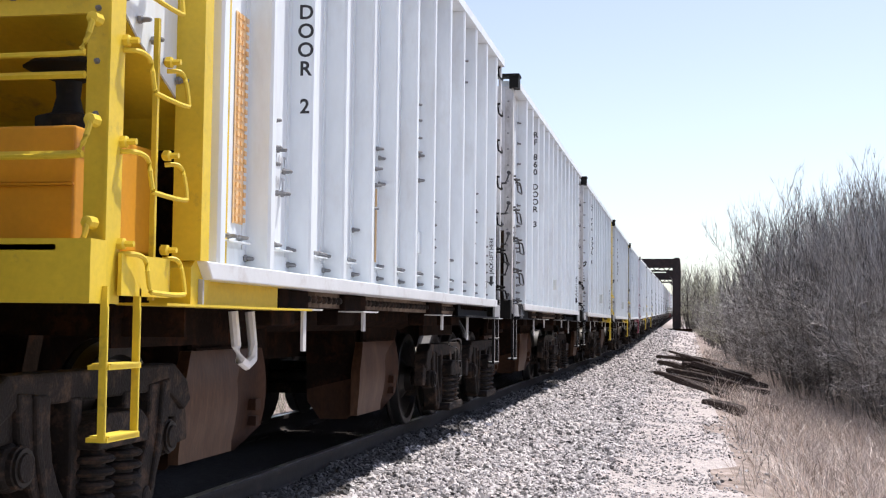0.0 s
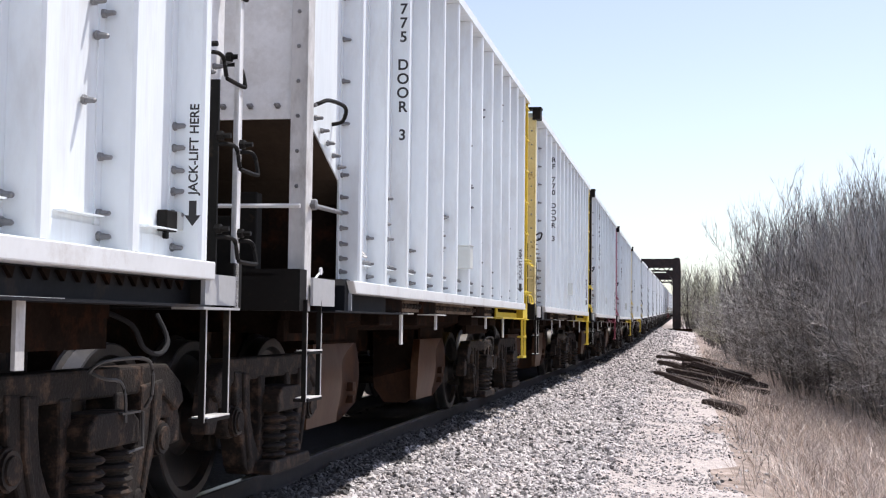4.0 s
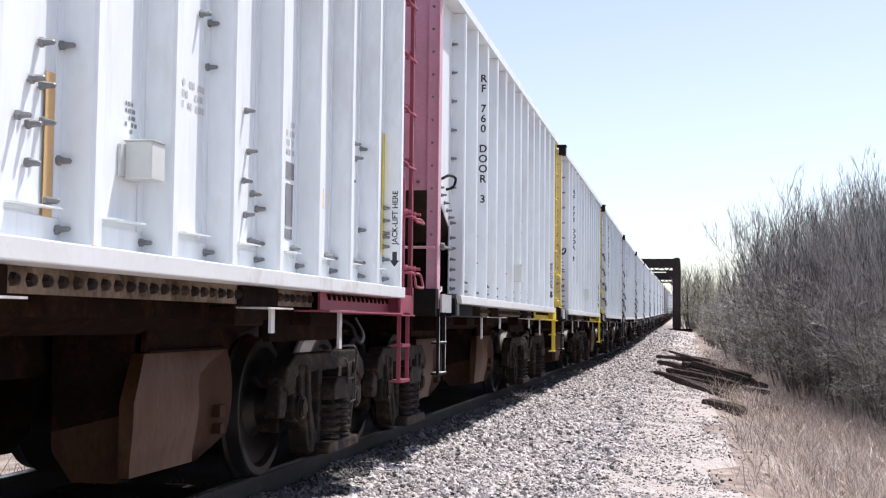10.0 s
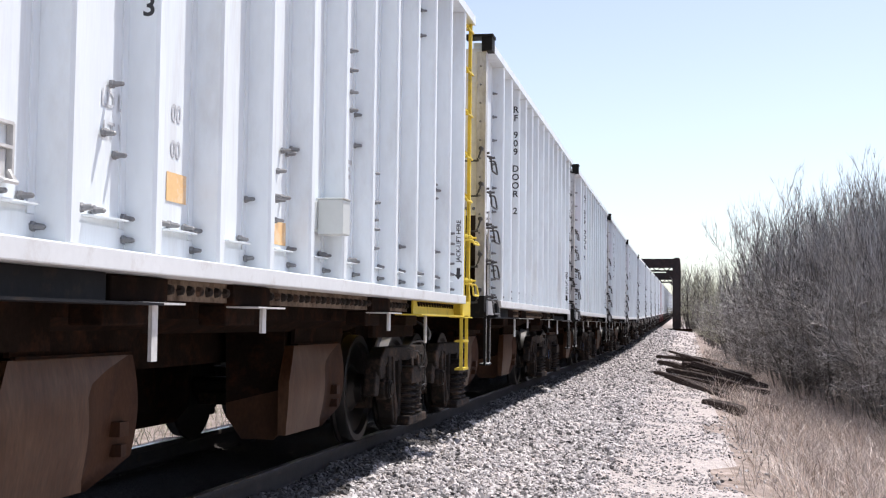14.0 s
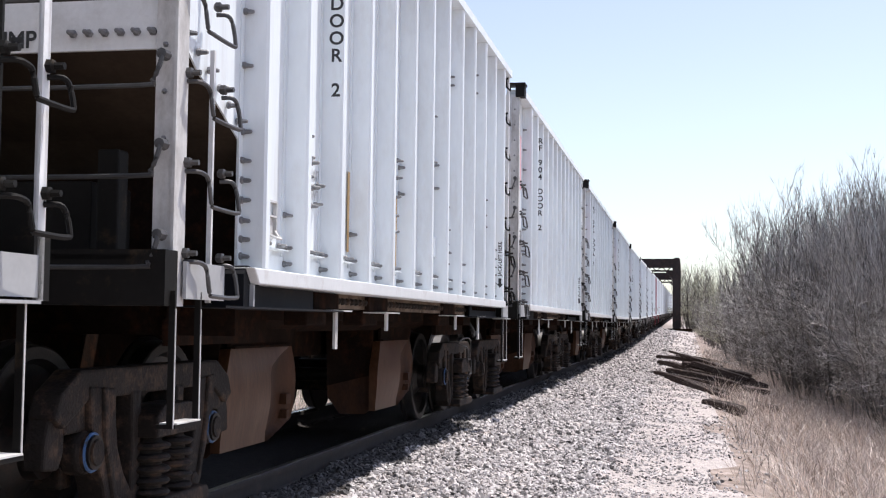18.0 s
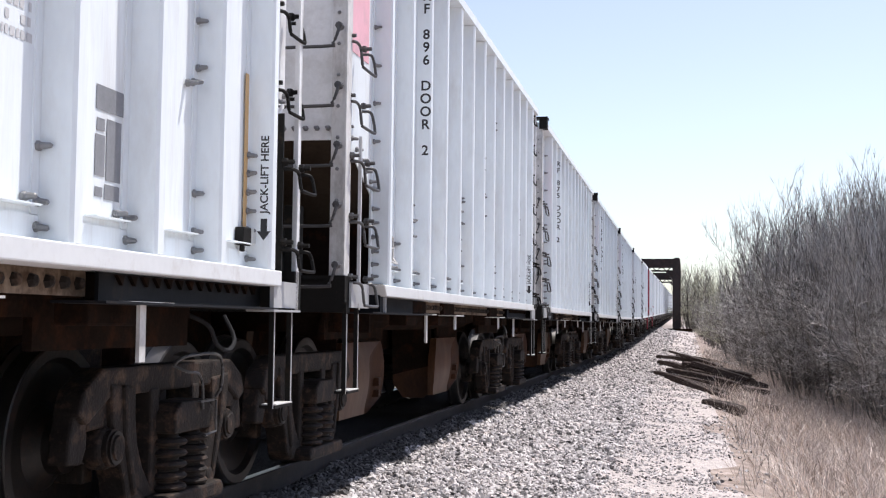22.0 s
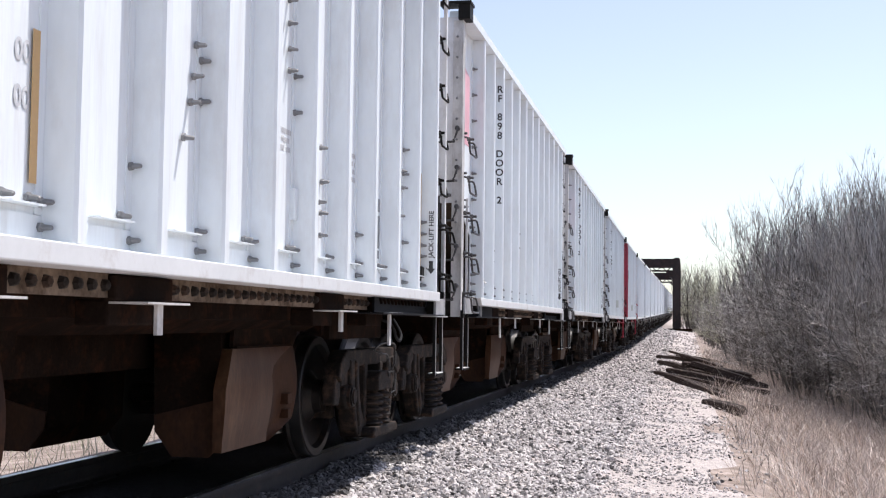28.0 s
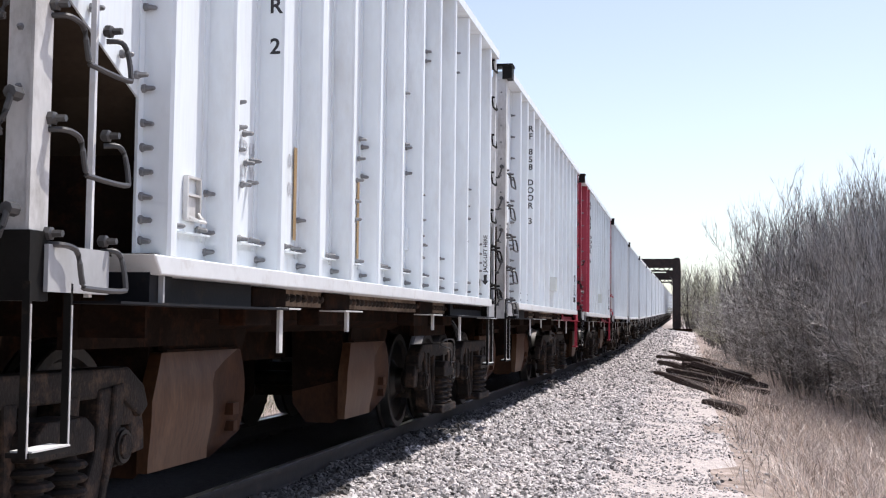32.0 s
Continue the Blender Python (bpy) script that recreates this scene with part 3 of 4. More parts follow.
def bolts(root, kind, seed, posts):
    """Bolts at the feet of the posts, in clusters on the sheets and along the seams."""
    rng = random.Random(seed)

    def put(y, z):
        piece("bolt", "bolt", bolt_out, BOLT, root, at=pose(SHEET + 0.006, y, z, rng.uniform(0, 50), rng.uniform(-4, 8), rng.uniform(-6, 6)))
    for i, c in enumerate(posts[:-1]):
        put(c - 0.02, 1.322)
        if i and rng.random() < 0.8:
            put(c - 0.022, 1.404)
        for y in (0.1, 0.26, 0.35) if i > 8 else (0.1,):
            if i and rng.random() < 0.7:
                put(c - y, 1.412)
        if rng.random() < 0.3:
            put(c - 0.022, rng.uniform(1.55, 1.62))
    for i, y, z in CLUSTERS[kind] + CLUSTERS["both"]:
        if rng.random() < 0.9:
            put(posts[i] + y + rng.uniform(-0.012, 0.012), z + rng.uniform(-0.012, 0.012))
    for k in range(12):
        put(-8.96, 2.46 + 0.115 * k)
    for z in (1.33, 1.41, 1.5, 1.595, 1.69, 1.785, 1.92, 2.24, 2.5, 2.76, 3.02, 3.28, 3.54):
        put(posts[12] - 0.015, z)
    for k in range(6):
        put(posts[12] - 0.08 - 0.125 * k, 1.96 + 0.055 * k)
    for k in range(5):
        put(posts[0] - 0.02, 1.46 + 0.09 * k)
    for k in range(4):
        put(0.06 + 0.09 * k, 2.07 + 0.042 * k)


def rivets(bm):
    """Rivet heads in a row on the beam below the sill."""
    for k in range(46):
        turned(bm, [(0.0, 0.027), (0.022, 0.02), (0.03, 0.007)], 0, (1.463, -6.55 + 0.106 * k, 1.15), 6)


def lug(bm):
    box(bm, SHEET, SHEET + 0.05, -0.33, -0.05, 1.386, 1.392)


def bars(bm, w, h, rows, seed, fill=0.75):
    """Unreadable stencil: rows of short flat bars lying on the sheet."""
    rng = random.Random(seed)
    for r in range(rows):
        z = h / 2 - (r + 0.5) * h / rows
        y = -w / 2
        while y < w / 2 - 0.015:
            q = rng.uniform(0.012, 0.035)
            if rng.random() < fill:
                vs = [bm.verts.new(p) for p in ((0, y, z - h / rows * 0.3), (0, min(y + q, w / 2), z - h / rows * 0.3), (0, min(y + q, w / 2), z + h / rows * 0.3), (0, y, z + h / rows * 0.3))]
                bm.faces.new(vs)
            y += q + 0.008


def patch(bm, w, h):
    box(bm, 0, 0.002, -w / 2, w / 2, -h / 2, h / 2)


def meter_box(bm):
    box(bm, 0.02, 0.17, -0.075, 0.075, -0.1, 0.1)
    box(bm, 0.01, 0.178, -0.082, 0.082, 0.1, 0.108)
    box(bm, 0.0, 0.02, -0.12, 0.06, -0.085, 0.085)


def latch(bm):
    """A small hinged card holder: frame of flat bars with a bracket."""
    for y in (-0.07, 0.07):
        box(bm, 0, 0.022, y - 0.006, y + 0.006, -0.09, 0.09)
    for z in (-0.09, 0.015, 0.09):
        box(bm, 0, 0.022, -0.07, 0.07, z - 0.005, z + 0.005)
    box(bm, 0, 0.008, -0.045, 0.045, -0.08, 0.005)
    tube(bm, [(0.02, -0.05, -0.08), (0.06, -0.05, -0.1), (0.06, 0.03, -0.1), (0.02, 0.05, -0.06)], 0.008, 5)


def shift_near_end(root, nx):
    """Cars differ a little in length: the fittings of the near end follow it."""
    for ob in root.children:
        if ob.type != "MESH":
            continue
        far_edge = max((ob.matrix_basis @ v.co).y for v in ob.data.vertices)
        limit = -8.85 if ob.name.startswith("bolt") else -8.25
        if far_edge < limit or ob.name.startswith("hand_rod"):
            ob.matrix_basis = Matrix.Translation((0, nx, 0)) @ ob.matrix_basis


def hopper_car(index, kind, near, far, text, dz, pitch, full=True):
    """kind: 'single' has one post at its near corners, 'double' a post and a stile with black rungs."""
    root = new("hopper_car")
    posts = [-0.155 - pitch * k for k in range(13)]
    nx = 12 * (0.663 - pitch)
    if index == 3:
        # its last bay is a little wider
        posts[11] -= 0.08
        posts[12] -= 0.1
        nx -= 0.1
    end, tag = posts[12] - 0.04, "%.3f" % (pitch + 0.0001 * (index == 3))

    def P(n, key, b, m, lab="", at=None, parent=root, smooth=False, bevel=0.0):
        return piece(n, key, b, m, parent, lab, at, smooth, bevel)
    coloured = (YELLOW, LEMON, CREAM, PINK, MAROON, RED)
    fm = far if far in coloured else GREY
    # sides
    for s in (1, -1):
        P("side_sheet", "side%d" % s + tag, lambda bm: prism(bm, side_outline(end, nx), 0, min(s * (SHEET - 0.008), s * SHEET), max(s * (SHEET - 0.008), s * SHEET)), ALU)
        if full:
            for k, c in enumerate(posts):
                m = RED if near == RED and k in (11, 12) else ALU
                P("side_post", "post%d" % s, lambda bm: post_bar(bm, s), m, at=pose(0, c, 0))
        else:
            P("side_ribs", "posts%d" % s, lambda bm: [post_bar(bm, s, c) for c in posts], ALU)["kind"] = "stuff"
        P("side_sill", "sill%d" % s + tag, lambda bm: prism(bm, [(end - 0.11, SILLZ), (0.0, SILLZ), (0.0, 1.195), (end - 0.04, 1.195)], 0, min(s * 1.4, s * 1.625), max(s * 1.4, s * 1.625)), SILL, "scuffed white side sill", bevel=0.006)
        P("sill_web", "web%d" % s + tag, lambda bm: span(bm, s, SHEET, SHEET + 0.008, end, 0.0, SILLZ, 1.36), ALU)
        P("top_chord", "chord%d" % s + tag, lambda bm: span(bm, s, 1.42, 1.625, -8.97 + nx, 0.38, TOP - 0.01, TOP + 0.07), ALU)
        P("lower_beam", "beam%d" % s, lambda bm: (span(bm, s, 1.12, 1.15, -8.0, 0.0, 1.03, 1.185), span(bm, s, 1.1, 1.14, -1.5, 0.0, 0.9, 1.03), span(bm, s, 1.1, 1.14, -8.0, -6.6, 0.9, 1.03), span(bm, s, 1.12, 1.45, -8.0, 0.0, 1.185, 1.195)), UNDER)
        P("riveted_beam", "rbeam%d" % s, lambda bm: span(bm, s, 1.45, 1.465, -6.6, -1.72, 1.105, 1.195), BEAM)
        P("jacking_beam", "jackF%d" % s, lambda bm: (span(bm, s, 1.5, 1.515, -1.72, 0.0, 1.09, 1.195), span(bm, s, 1.4, 1.61, -1.85, 0.0, 1.08, 1.09)), far if far in coloured else NAVY)
        P("jacking_beam", "jackN%d" % s, lambda bm: (span(bm, s, 1.5, 1.515, -8.0, -6.9, 1.09, 1.195), span(bm, s, 1.4, 1.61, -8.5, -6.6, 1.08, 1.09), prism(bm, [(-8.2, 1.09), (-8.05, 1.09), (-7.95, 1.26), (-8.15, 1.28), (-8.2, 1.24)], 0, min(s * 1.4, s * 1.58), max(s * 1.4, s * 1.58))), near if near == YELLOW else NAVY)
    # ends
    P("end_sheet", "endN", lambda bm: (box(bm, -1.52, 1.52, -9.03, -9.018, 2.12, TOP), box(bm, -1.5, 1.5, -9.038, -9.03, 2.12, 2.26)), near)
    P("end_sheet", "endF", lambda bm: (box(bm, -1.444, 1.444, 0.36, 0.372, 2.12, TOP)), far if far in coloured else GREY)
    # dark slope materials stand in for shade in the end recesses
    P("slope_sheet", "slopeN" + tag, lambda bm: loft(bm, [[(-1.478, y, z), (1.478, y, z), (1.478, y + 0.01, z + 0.03), (-1.478, y + 0.01, z + 0.03)] for y, z in ((-9.015 + nx, 2.3), (-8.86 + nx, 2.2), (-8.66 + nx, 2.11), (-8.16 + nx, 1.885), (-7.1, 1.1))]), near if near == YELLOW else DUSTSHADE if near != BLACK else BLACK)
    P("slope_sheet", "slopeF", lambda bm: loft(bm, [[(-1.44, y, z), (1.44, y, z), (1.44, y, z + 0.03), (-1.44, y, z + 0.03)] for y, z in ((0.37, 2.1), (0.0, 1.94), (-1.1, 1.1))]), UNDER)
    for s in (1, -1):
        P("corner_post", "cornerN%d" % s, lambda bm: (span(bm, s, 1.475, 1.56, -9.06, -9.042, 1.08, 3.8), span(bm, s, 1.56, 1.572, -9.075, -8.96, 1.08, 3.8)), GRIMY if near == GREY else near)
        # on a black post, a pale strip paints in the sunlit outer face
        if near == BLACK:
            P("edge_strip", "estrip%d" % s, lambda bm: span(bm, s, 1.572, 1.576, -9.075, -8.96, 1.28, 3.78), GRIMY, "pale strip painted for the post's sunlit outer face")
        P("corner_cap", "cap%d" % s, lambda bm: (span(bm, s, 1.53, 1.64, -9.12, -8.95, 3.8, 3.94), span(bm, s, 1.35, 1.65, -9.14, -8.93, 3.94, 3.965)), BLACK)
        P("corner_panel", "cpan%d" % s, lambda bm: prism(bm, [(0.03, 2.0), (0.36, 2.14), (0.36, TOP - 0.02), (0.03, TOP - 0.02)], 0, min(s * SHEET, s * (SHEET + 0.01)), max(s * SHEET, s * (SHEET + 0.01))), far if far in coloured and kind == "single" else GREY)
        P("ladder_stile", "stileFa%d" % s, lambda bm: (span(bm, s, 1.565, 1.6, 0.33, 0.342, 1.08, 3.86), span(bm, s, 1.59, 1.6, 0.3, 0.345, 1.08, 3.86)), fm)
        P("ladder_stile", "stileFb%d" % s, lambda bm: (span(bm, s, 1.54, 1.6, 0.06, 0.072, 1.14, 2.06)), fm if far in coloured else BLACK)
    # behind the near sill, an added deck blocks light from the ground
    P("end_sill", "esN", lambda bm: (box(bm, -1.58, 1.58, -9.08, -8.96, 1.08, 1.3), box(bm, -1.45, 1.45, -9.08, -7.4, 1.26, 1.28)), near if near == YELLOW else BLACK)
    P("end_sill", "esF", lambda bm: (box(bm, -1.6, 1.6, 0.28, 0.38, 1.08, 1.28), box(bm, -1.45, 1.45, -0.9, 0.28, 1.24, 1.26)), far if far in (LEMON, MAROON) else BLACK)
    for s in (1, -1):
        P("step_bracket", "sbN%d" % s, lambda bm: (span(bm, s, 1.585, 1.6, -9.0, -8.58, 1.11, 1.26), span(bm, s, 1.52, 1.585, -8.59, -8.58, 1.11, 1.26)), near if near == YELLOW else STEEL)
        P("step_bracket", "sbF%d" % s, lambda bm: (span(bm, s, 1.585, 1.605, -0.06, 0.3, 1.09, 1.22), span(bm, s, 1.5, 1.64, -0.16, 0.26, 1.07, 1.08)), far if far in coloured else STEEL)
        # added dark plate that keeps light out of the end recess
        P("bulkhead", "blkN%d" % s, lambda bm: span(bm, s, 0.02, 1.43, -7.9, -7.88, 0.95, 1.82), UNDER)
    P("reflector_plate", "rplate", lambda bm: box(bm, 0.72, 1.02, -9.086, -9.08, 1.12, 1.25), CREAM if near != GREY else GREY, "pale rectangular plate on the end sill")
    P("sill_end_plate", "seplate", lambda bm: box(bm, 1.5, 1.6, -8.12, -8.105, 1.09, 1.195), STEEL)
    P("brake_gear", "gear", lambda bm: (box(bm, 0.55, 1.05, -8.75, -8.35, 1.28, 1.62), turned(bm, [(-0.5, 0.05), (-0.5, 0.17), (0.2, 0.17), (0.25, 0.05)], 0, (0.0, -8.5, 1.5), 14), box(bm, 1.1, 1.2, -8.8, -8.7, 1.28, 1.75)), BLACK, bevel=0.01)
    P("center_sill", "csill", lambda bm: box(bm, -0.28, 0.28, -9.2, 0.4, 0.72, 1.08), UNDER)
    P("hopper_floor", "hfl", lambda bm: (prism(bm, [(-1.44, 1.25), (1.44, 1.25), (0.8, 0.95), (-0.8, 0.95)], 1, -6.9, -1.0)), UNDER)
    for y in (-9.55, 0.72):
        P("coupler", "coup", lambda bm: (box(bm, -0.1, 0.1, -0.42, 0.35, 0.72, 0.92), box(bm, -0.16, 0.16, -0.16, 0.16, 0.68, 0.98)), TRUCK, at=pose(0, y, 0))
    # chutes
    for y in (-6.2, -2.4):
        for s in ((1, -1) if full else (1,)):
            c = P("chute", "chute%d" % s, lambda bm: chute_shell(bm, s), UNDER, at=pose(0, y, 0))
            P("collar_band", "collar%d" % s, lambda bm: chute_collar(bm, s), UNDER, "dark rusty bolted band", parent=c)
            P("cheek_plate", "cheek%d" % s, lambda bm: chute_cheek(bm, s), CHUTE, "worn grey brown plate", parent=c, smooth=True)
            P("front_plate", "chfront%d" % s, lambda bm: prism(bm, [(s * 0.84, 0.56), (s * 0.82, 0.3), (s * 0.72, 0.19), (s * 0.48, 0.19), (s * 0.37, 0.34), (s * 0.36, 0.44), (s * 0.6, 0.5)], 1, -0.236, -0.22), RUST, "rust brown lower front", parent=c)
            P("door_corner", "chrust%d" % s, lambda bm: chute_rust(bm, s), RUST, "rusted hollow corner", parent=c, smooth=True)
    # trucks
    for y in (-8.04 + nx, 0.03):
        b = P("truck_bolster", "bolster", bolster, TRUCK, at=pose(0, y, 0), bevel=0.012)
        for s in (1, -1):
            P("side_frame", "sframe%d" % full, side_frame_bar, TRUCK, at=pose(0, 0, 0, 0, 0, 0 if s > 0 else 180), parent=b, bevel=0.014 if full else 0.0)
            if full and s > 0:
                for q in (-0.135, 0.135):
                    P("coil_spring", "coil", coil_spring, TRUCK, parent=b, at=pose(1.08, q, 0), smooth=True)
        if full:
            for w in (-AXLE, AXLE):
                cap = P("axle_cap", "acap", lambda bm: turned(bm, [(1.06, 0.02), (1.06, 0.085), (1.085, 0.085), (1.09, 0.06), (1.11, 0.055), (1.11, 0.02)], 0, (0, 0, 0.457), 16), TRUCK, parent=b, at=pose(0, w, 0))
                if index == 8:
                    P("cap_ring", "cring", lambda bm: turned(bm, [(1.08, 0.05), (1.08, 0.088), (1.087, 0.084), (1.087, 0.05)], 0, (0, 0, 0.457), 20), BLUE, "blue painted ring", parent=cap)
            if y > -1:
                P("brake_rod", "brod", brake_rod, IRON, "dark worn bent rods", parent=b, smooth=True)
                P("brake_hose", "bloop", lambda bm: tube(bm, bend([(1.11, -0.12, 0.8), (1.13, -0.1, 0.83), (1.15, 0.0, 0.85), (1.16, 0.3, 0.85), (1.16, 0.4, 0.8), (1.15, 0.42, 0.68), (1.12, 0.42, 0.62)]), 0.009, 7), IRON, "dark bent pipe", parent=b, smooth=True)
        for w in (-AXLE, AXLE):
            ws = new("wheelset", wheelset_mesh(44 if full else 16))
            ws.parent = b
            ws.matrix_basis = pose(0, w, 0.457)
            wheelsets.append((w, full, ws))
    # hangers, steps, rungs
    for y, drop in ((-6.57, 0.22), (-5.3, 0.12), (-2.68, 0.12), (-1.44, 0.22)):
        P("hanger_bracket", "hang%.2f" % drop, lambda bm: hanger(bm, drop), GRIMY, at=pose(0, y, 0))
        P("hanger_block", "hblock", lambda bm: (box(bm, 1.44, 1.5, -0.26, 0.26, 1.095, 1.193), box(bm, 1.3, 1.44, -0.2, 0.2, 1.0, 1.1)), UNDER, at=pose(0, y, 0), bevel=0.01)
        P("brace", "hbrace", lambda bm: [prism(bm, [(q * 0.12, 1.092), (q * 0.135, 1.092), (q * 0.08, 1.17), (q * 0.06, 1.17)], 0, 1.4, 1.43) for q in (1, -1)], UNDER, at=pose(0, y, 0))
    steps = 2 if kind == "single" or index == 0 else 1
    for y0, y1, m, q in ((-9.1, -8.84, near if near == YELLOW else BLACK, "N"), (-0.03, 0.24, far if far in coloured else BLACK, "F")):
        st = P("stirrup_step", "stir%s%d" % (q, steps), lambda bm: stirrup(bm, y0, y1, steps), m)
        # pale strips carry the sunlight on the worn edges in their colour
        P("worn_tread", "tread%s%d" % (q, steps), lambda bm: step_treads(bm, y0, y1, steps), GRIMY if m == BLACK else LEMON if m in (YELLOW, LEMON) else m, "worn edges painted bright as if sunlit", parent=st)
    if not full:
        shift_near_end(root, nx)
        return root
    gm = far if far in coloured and kind == "single" else BLACK
    for k in range(7):
        sag = 0.1 if k == 0 or kind == "double" else 0.03
        P("rung", "rungF%.2f" % sag, lambda bm: rung(bm, 0.27, sag), gm, smooth=True, at=pose(1.6 if k < 2 else 1.53, 0.06, 1.38 + 0.4 * k))
    if kind == "double" or near == YELLOW:
        rm = near if near == YELLOW else IRON
        P("ladder_stile", "stileN", lambda bm: box(bm, 1.53, 1.55, -8.625, -8.605, 1.1, 2.2), near)
        for k in range(5):
            P("rung", "rungN", lambda bm: rung(bm, 0.38, 0.135), rm, smooth=True, at=pose(1.572 if k < 3 else 1.54, -8.97, 1.26 + 0.368 * k))
        for k in range(5):
            P("end_grab", "egrab", end_grab, rm, smooth=True, at=pose(1.06, -9.1, 1.3 + 0.358 * k))
    else:
        P("hand_rod", "rod", lambda bm: (tube(bm, [(1.59, -9.02, 1.65), (1.5, -8.1, 1.69)], 0.014, 8), turned(bm, [(1.6, 0.03), (1.625, 0.03), (1.63, 0.015)], 0, (0, -9.05, 1.65), 8)), BOLT, "plain grey steel rod")
        P("end_grab", "egrabx", lambda bm: tube(bm, [(1.55, -9.1, 1.64), (1.0, -9.12, 1.64), (0.0, -9.12, 1.64)], 0.013, 6), near)
        P("grab_iron", "hook", lambda bm: tube(bm, bend([(SHEET, -8.8, 2.22), (SHEET + 0.07, -8.78, 2.25), (SHEET + 0.09, -8.68, 2.28), (SHEET + 0.09, -8.4, 2.3), (SHEET + 0.085, -8.31, 2.28), (SHEET + 0.06, -8.3, 2.22), (SHEET, -8.32, 2.2)], 3), 0.012, 7), BLACK, smooth=True)
    if kind == "single" or index == 1:
        P("uncoupling_lever", "unc", lambda bm: (tube(bm, [(1.46, -8.82, 1.16), (1.49, -8.7, 1.23), (1.5, -8.56, 1.3)], 0.007, 6), turned(bm, [(-0.005, 0.013), (-0.005, 0.022), (0.005, 0.022), (0.005, 0.013)], 0, (1.5, -8.53, 1.315), 12)), GREY)
    if index == 0:
        P("air_hose", "hose", lambda bm: tube(bm, [(1.36, -7.12, 1.07), (1.38, -7.12, 0.9), (1.39, -7.09, 0.83), (1.39, -7.0, 0.8), (1.39, -6.91, 0.83), (1.38, -6.88, 0.9), (1.36, -6.88, 1.07)], 0.026, 8), GREY, "pale hanging loop strap", smooth=True)
    P("brake_pipe", "bpipe", lambda bm: tube(bm, bend([(1.1, 0.05, 1.06), (1.2, 0.12, 1.0), (1.22, 0.2, 0.9), (1.2, 0.42, 0.87), (1.18, 0.55, 0.93), (1.1, 0.6, 1.05)]), 0.012, 7), HOSE, smooth=True)
    bolts(root, kind, 11 + index % 6, posts)
    P("riveted_strip", "rivets", rivets, TRUCK)["kind"] = "stuff"
    # dark wedges along the jacking beam stand in for gusset shadows
    P("riveted_strip", "shadow_wedges", lambda bm: [prism(bm, [(-1.6 + 0.11 * k, 1.187), (-1.54 + 0.11 * k, 1.187), (-1.555 + 0.11 * k, 1.15)], 0, 1.515, 1.53) for k in range(14)], UNDER)["kind"] = "stuff"
    for c in posts[:-1]:
        P("lug", "lug", lug, ALU, at=pose(0, c, 0))
    n = Vector((FLANK.y, -FLANK.x, 0))

    def flank(post, off, z, upward=False):
        """A pose on the flank of a post that faces the near end."""
        o = Vector((SHEET, post, z)) + FLANK * off + n * 0.003
        ax, ay = (FLANK, Vector((0, 0, 1))) if not upward else (Vector((0, 0, 1)), -FLANK)
        m = Matrix((ax, ay, n)).transposed().to_4x4()
        m.translation = o
        return m

    def on_sheet(y, z):
        return pose(SHEET + 0.002, y, z)

    if text:
        letters("door", "\n".join("RF " + text[0] + " DOOR " + text[1]).replace(" ", ""), 0.108, INK, root, flank(posts[10], 0.082, 3.552 + dz), "stacked black door lettering", 0.942)
    letters("jack", "JACK-LIFT HERE", 0.0535, INK, root, flank(posts[0], 0.105, 1.565 if kind == "single" else 1.54, True), "black stencilled lettering", align="LEFT")

    def arrow(bm):
        v = [(-0.016, 0.045), (-0.016, 0.105), (0.016, 0.105), (0.016, 0.045), (0.034, 0.045), (0, 0), (-0.034, 0.045)]
        bm.faces.new([bm.verts.new((x, y, 0)) for x, y in v])
    P("arrow_mark", "arrow", arrow, INK, at=flank(posts[0], 0.088, 1.41))
    # stencils, reflectors and small fittings
    P("data_stencil", "sten%d" % (index % 3), lambda bm: bars(bm, 0.24, 0.2, 4, 5 + index % 3), PALE, at=on_sheet(-2.3, 2.0))
    P("data_stencil", "stenb%d" % (index % 3), lambda bm: bars(bm, 0.28, 0.14, 3, 9 + index % 3), PALE, at=on_sheet(-3.6, 1.98))
    facing = Matrix(((0, 0, 1, 0), (1, 0, 0, 0), (0, 1, 0, 0), (0, 0, 0, 1)))
    letters("zeros", "00\n00", 0.1, FADED, root, Matrix.Translation((SHEET + 0.003, -6.255, 1.845)) @ facing, "faded grey figures", 1.5)
    letters("limit", "LD LMT\nLT WT", 0.088, FADED, root, Matrix.Translation((SHEET + 0.003, -6.885, 1.825) if kind == "double" else (SHEET + 0.003, -6.78, 1.8)) @ facing, "faded grey stencilled lettering", 1.3)
    if kind == "double":
        letters("hump", "HUMP", 0.1, INK, root, Matrix.Translation((0.8, -9.042, 2.14)) @ Matrix.Rotation(radians(90), 4, "X"), "black lettering on the end sheet")
    for k in range(11):
        P("bolt", "bolt", bolt_out, BOLT, at=pose(1.515, -9.06, 1.75 + 0.19 * k, 0, 0, -90)).scale = (0.35, 0.7, 0.7)
        P("bolt", "bolt", bolt_out, BOLT, at=pose(SHEET, -8.93, 2.25 + 0.14 * k)).scale = (0.8, 0.9, 0.9)
    for k in range(6):
        P("bolt", "bolt", bolt_out, BOLT, at=pose(0.62 + 0.155 * k if kind == "single" else 1.1 + 0.07 * k, -9.038, 2.19, 0, 0, -90))
    ys = -2.29 if kind == "single" else -1.62
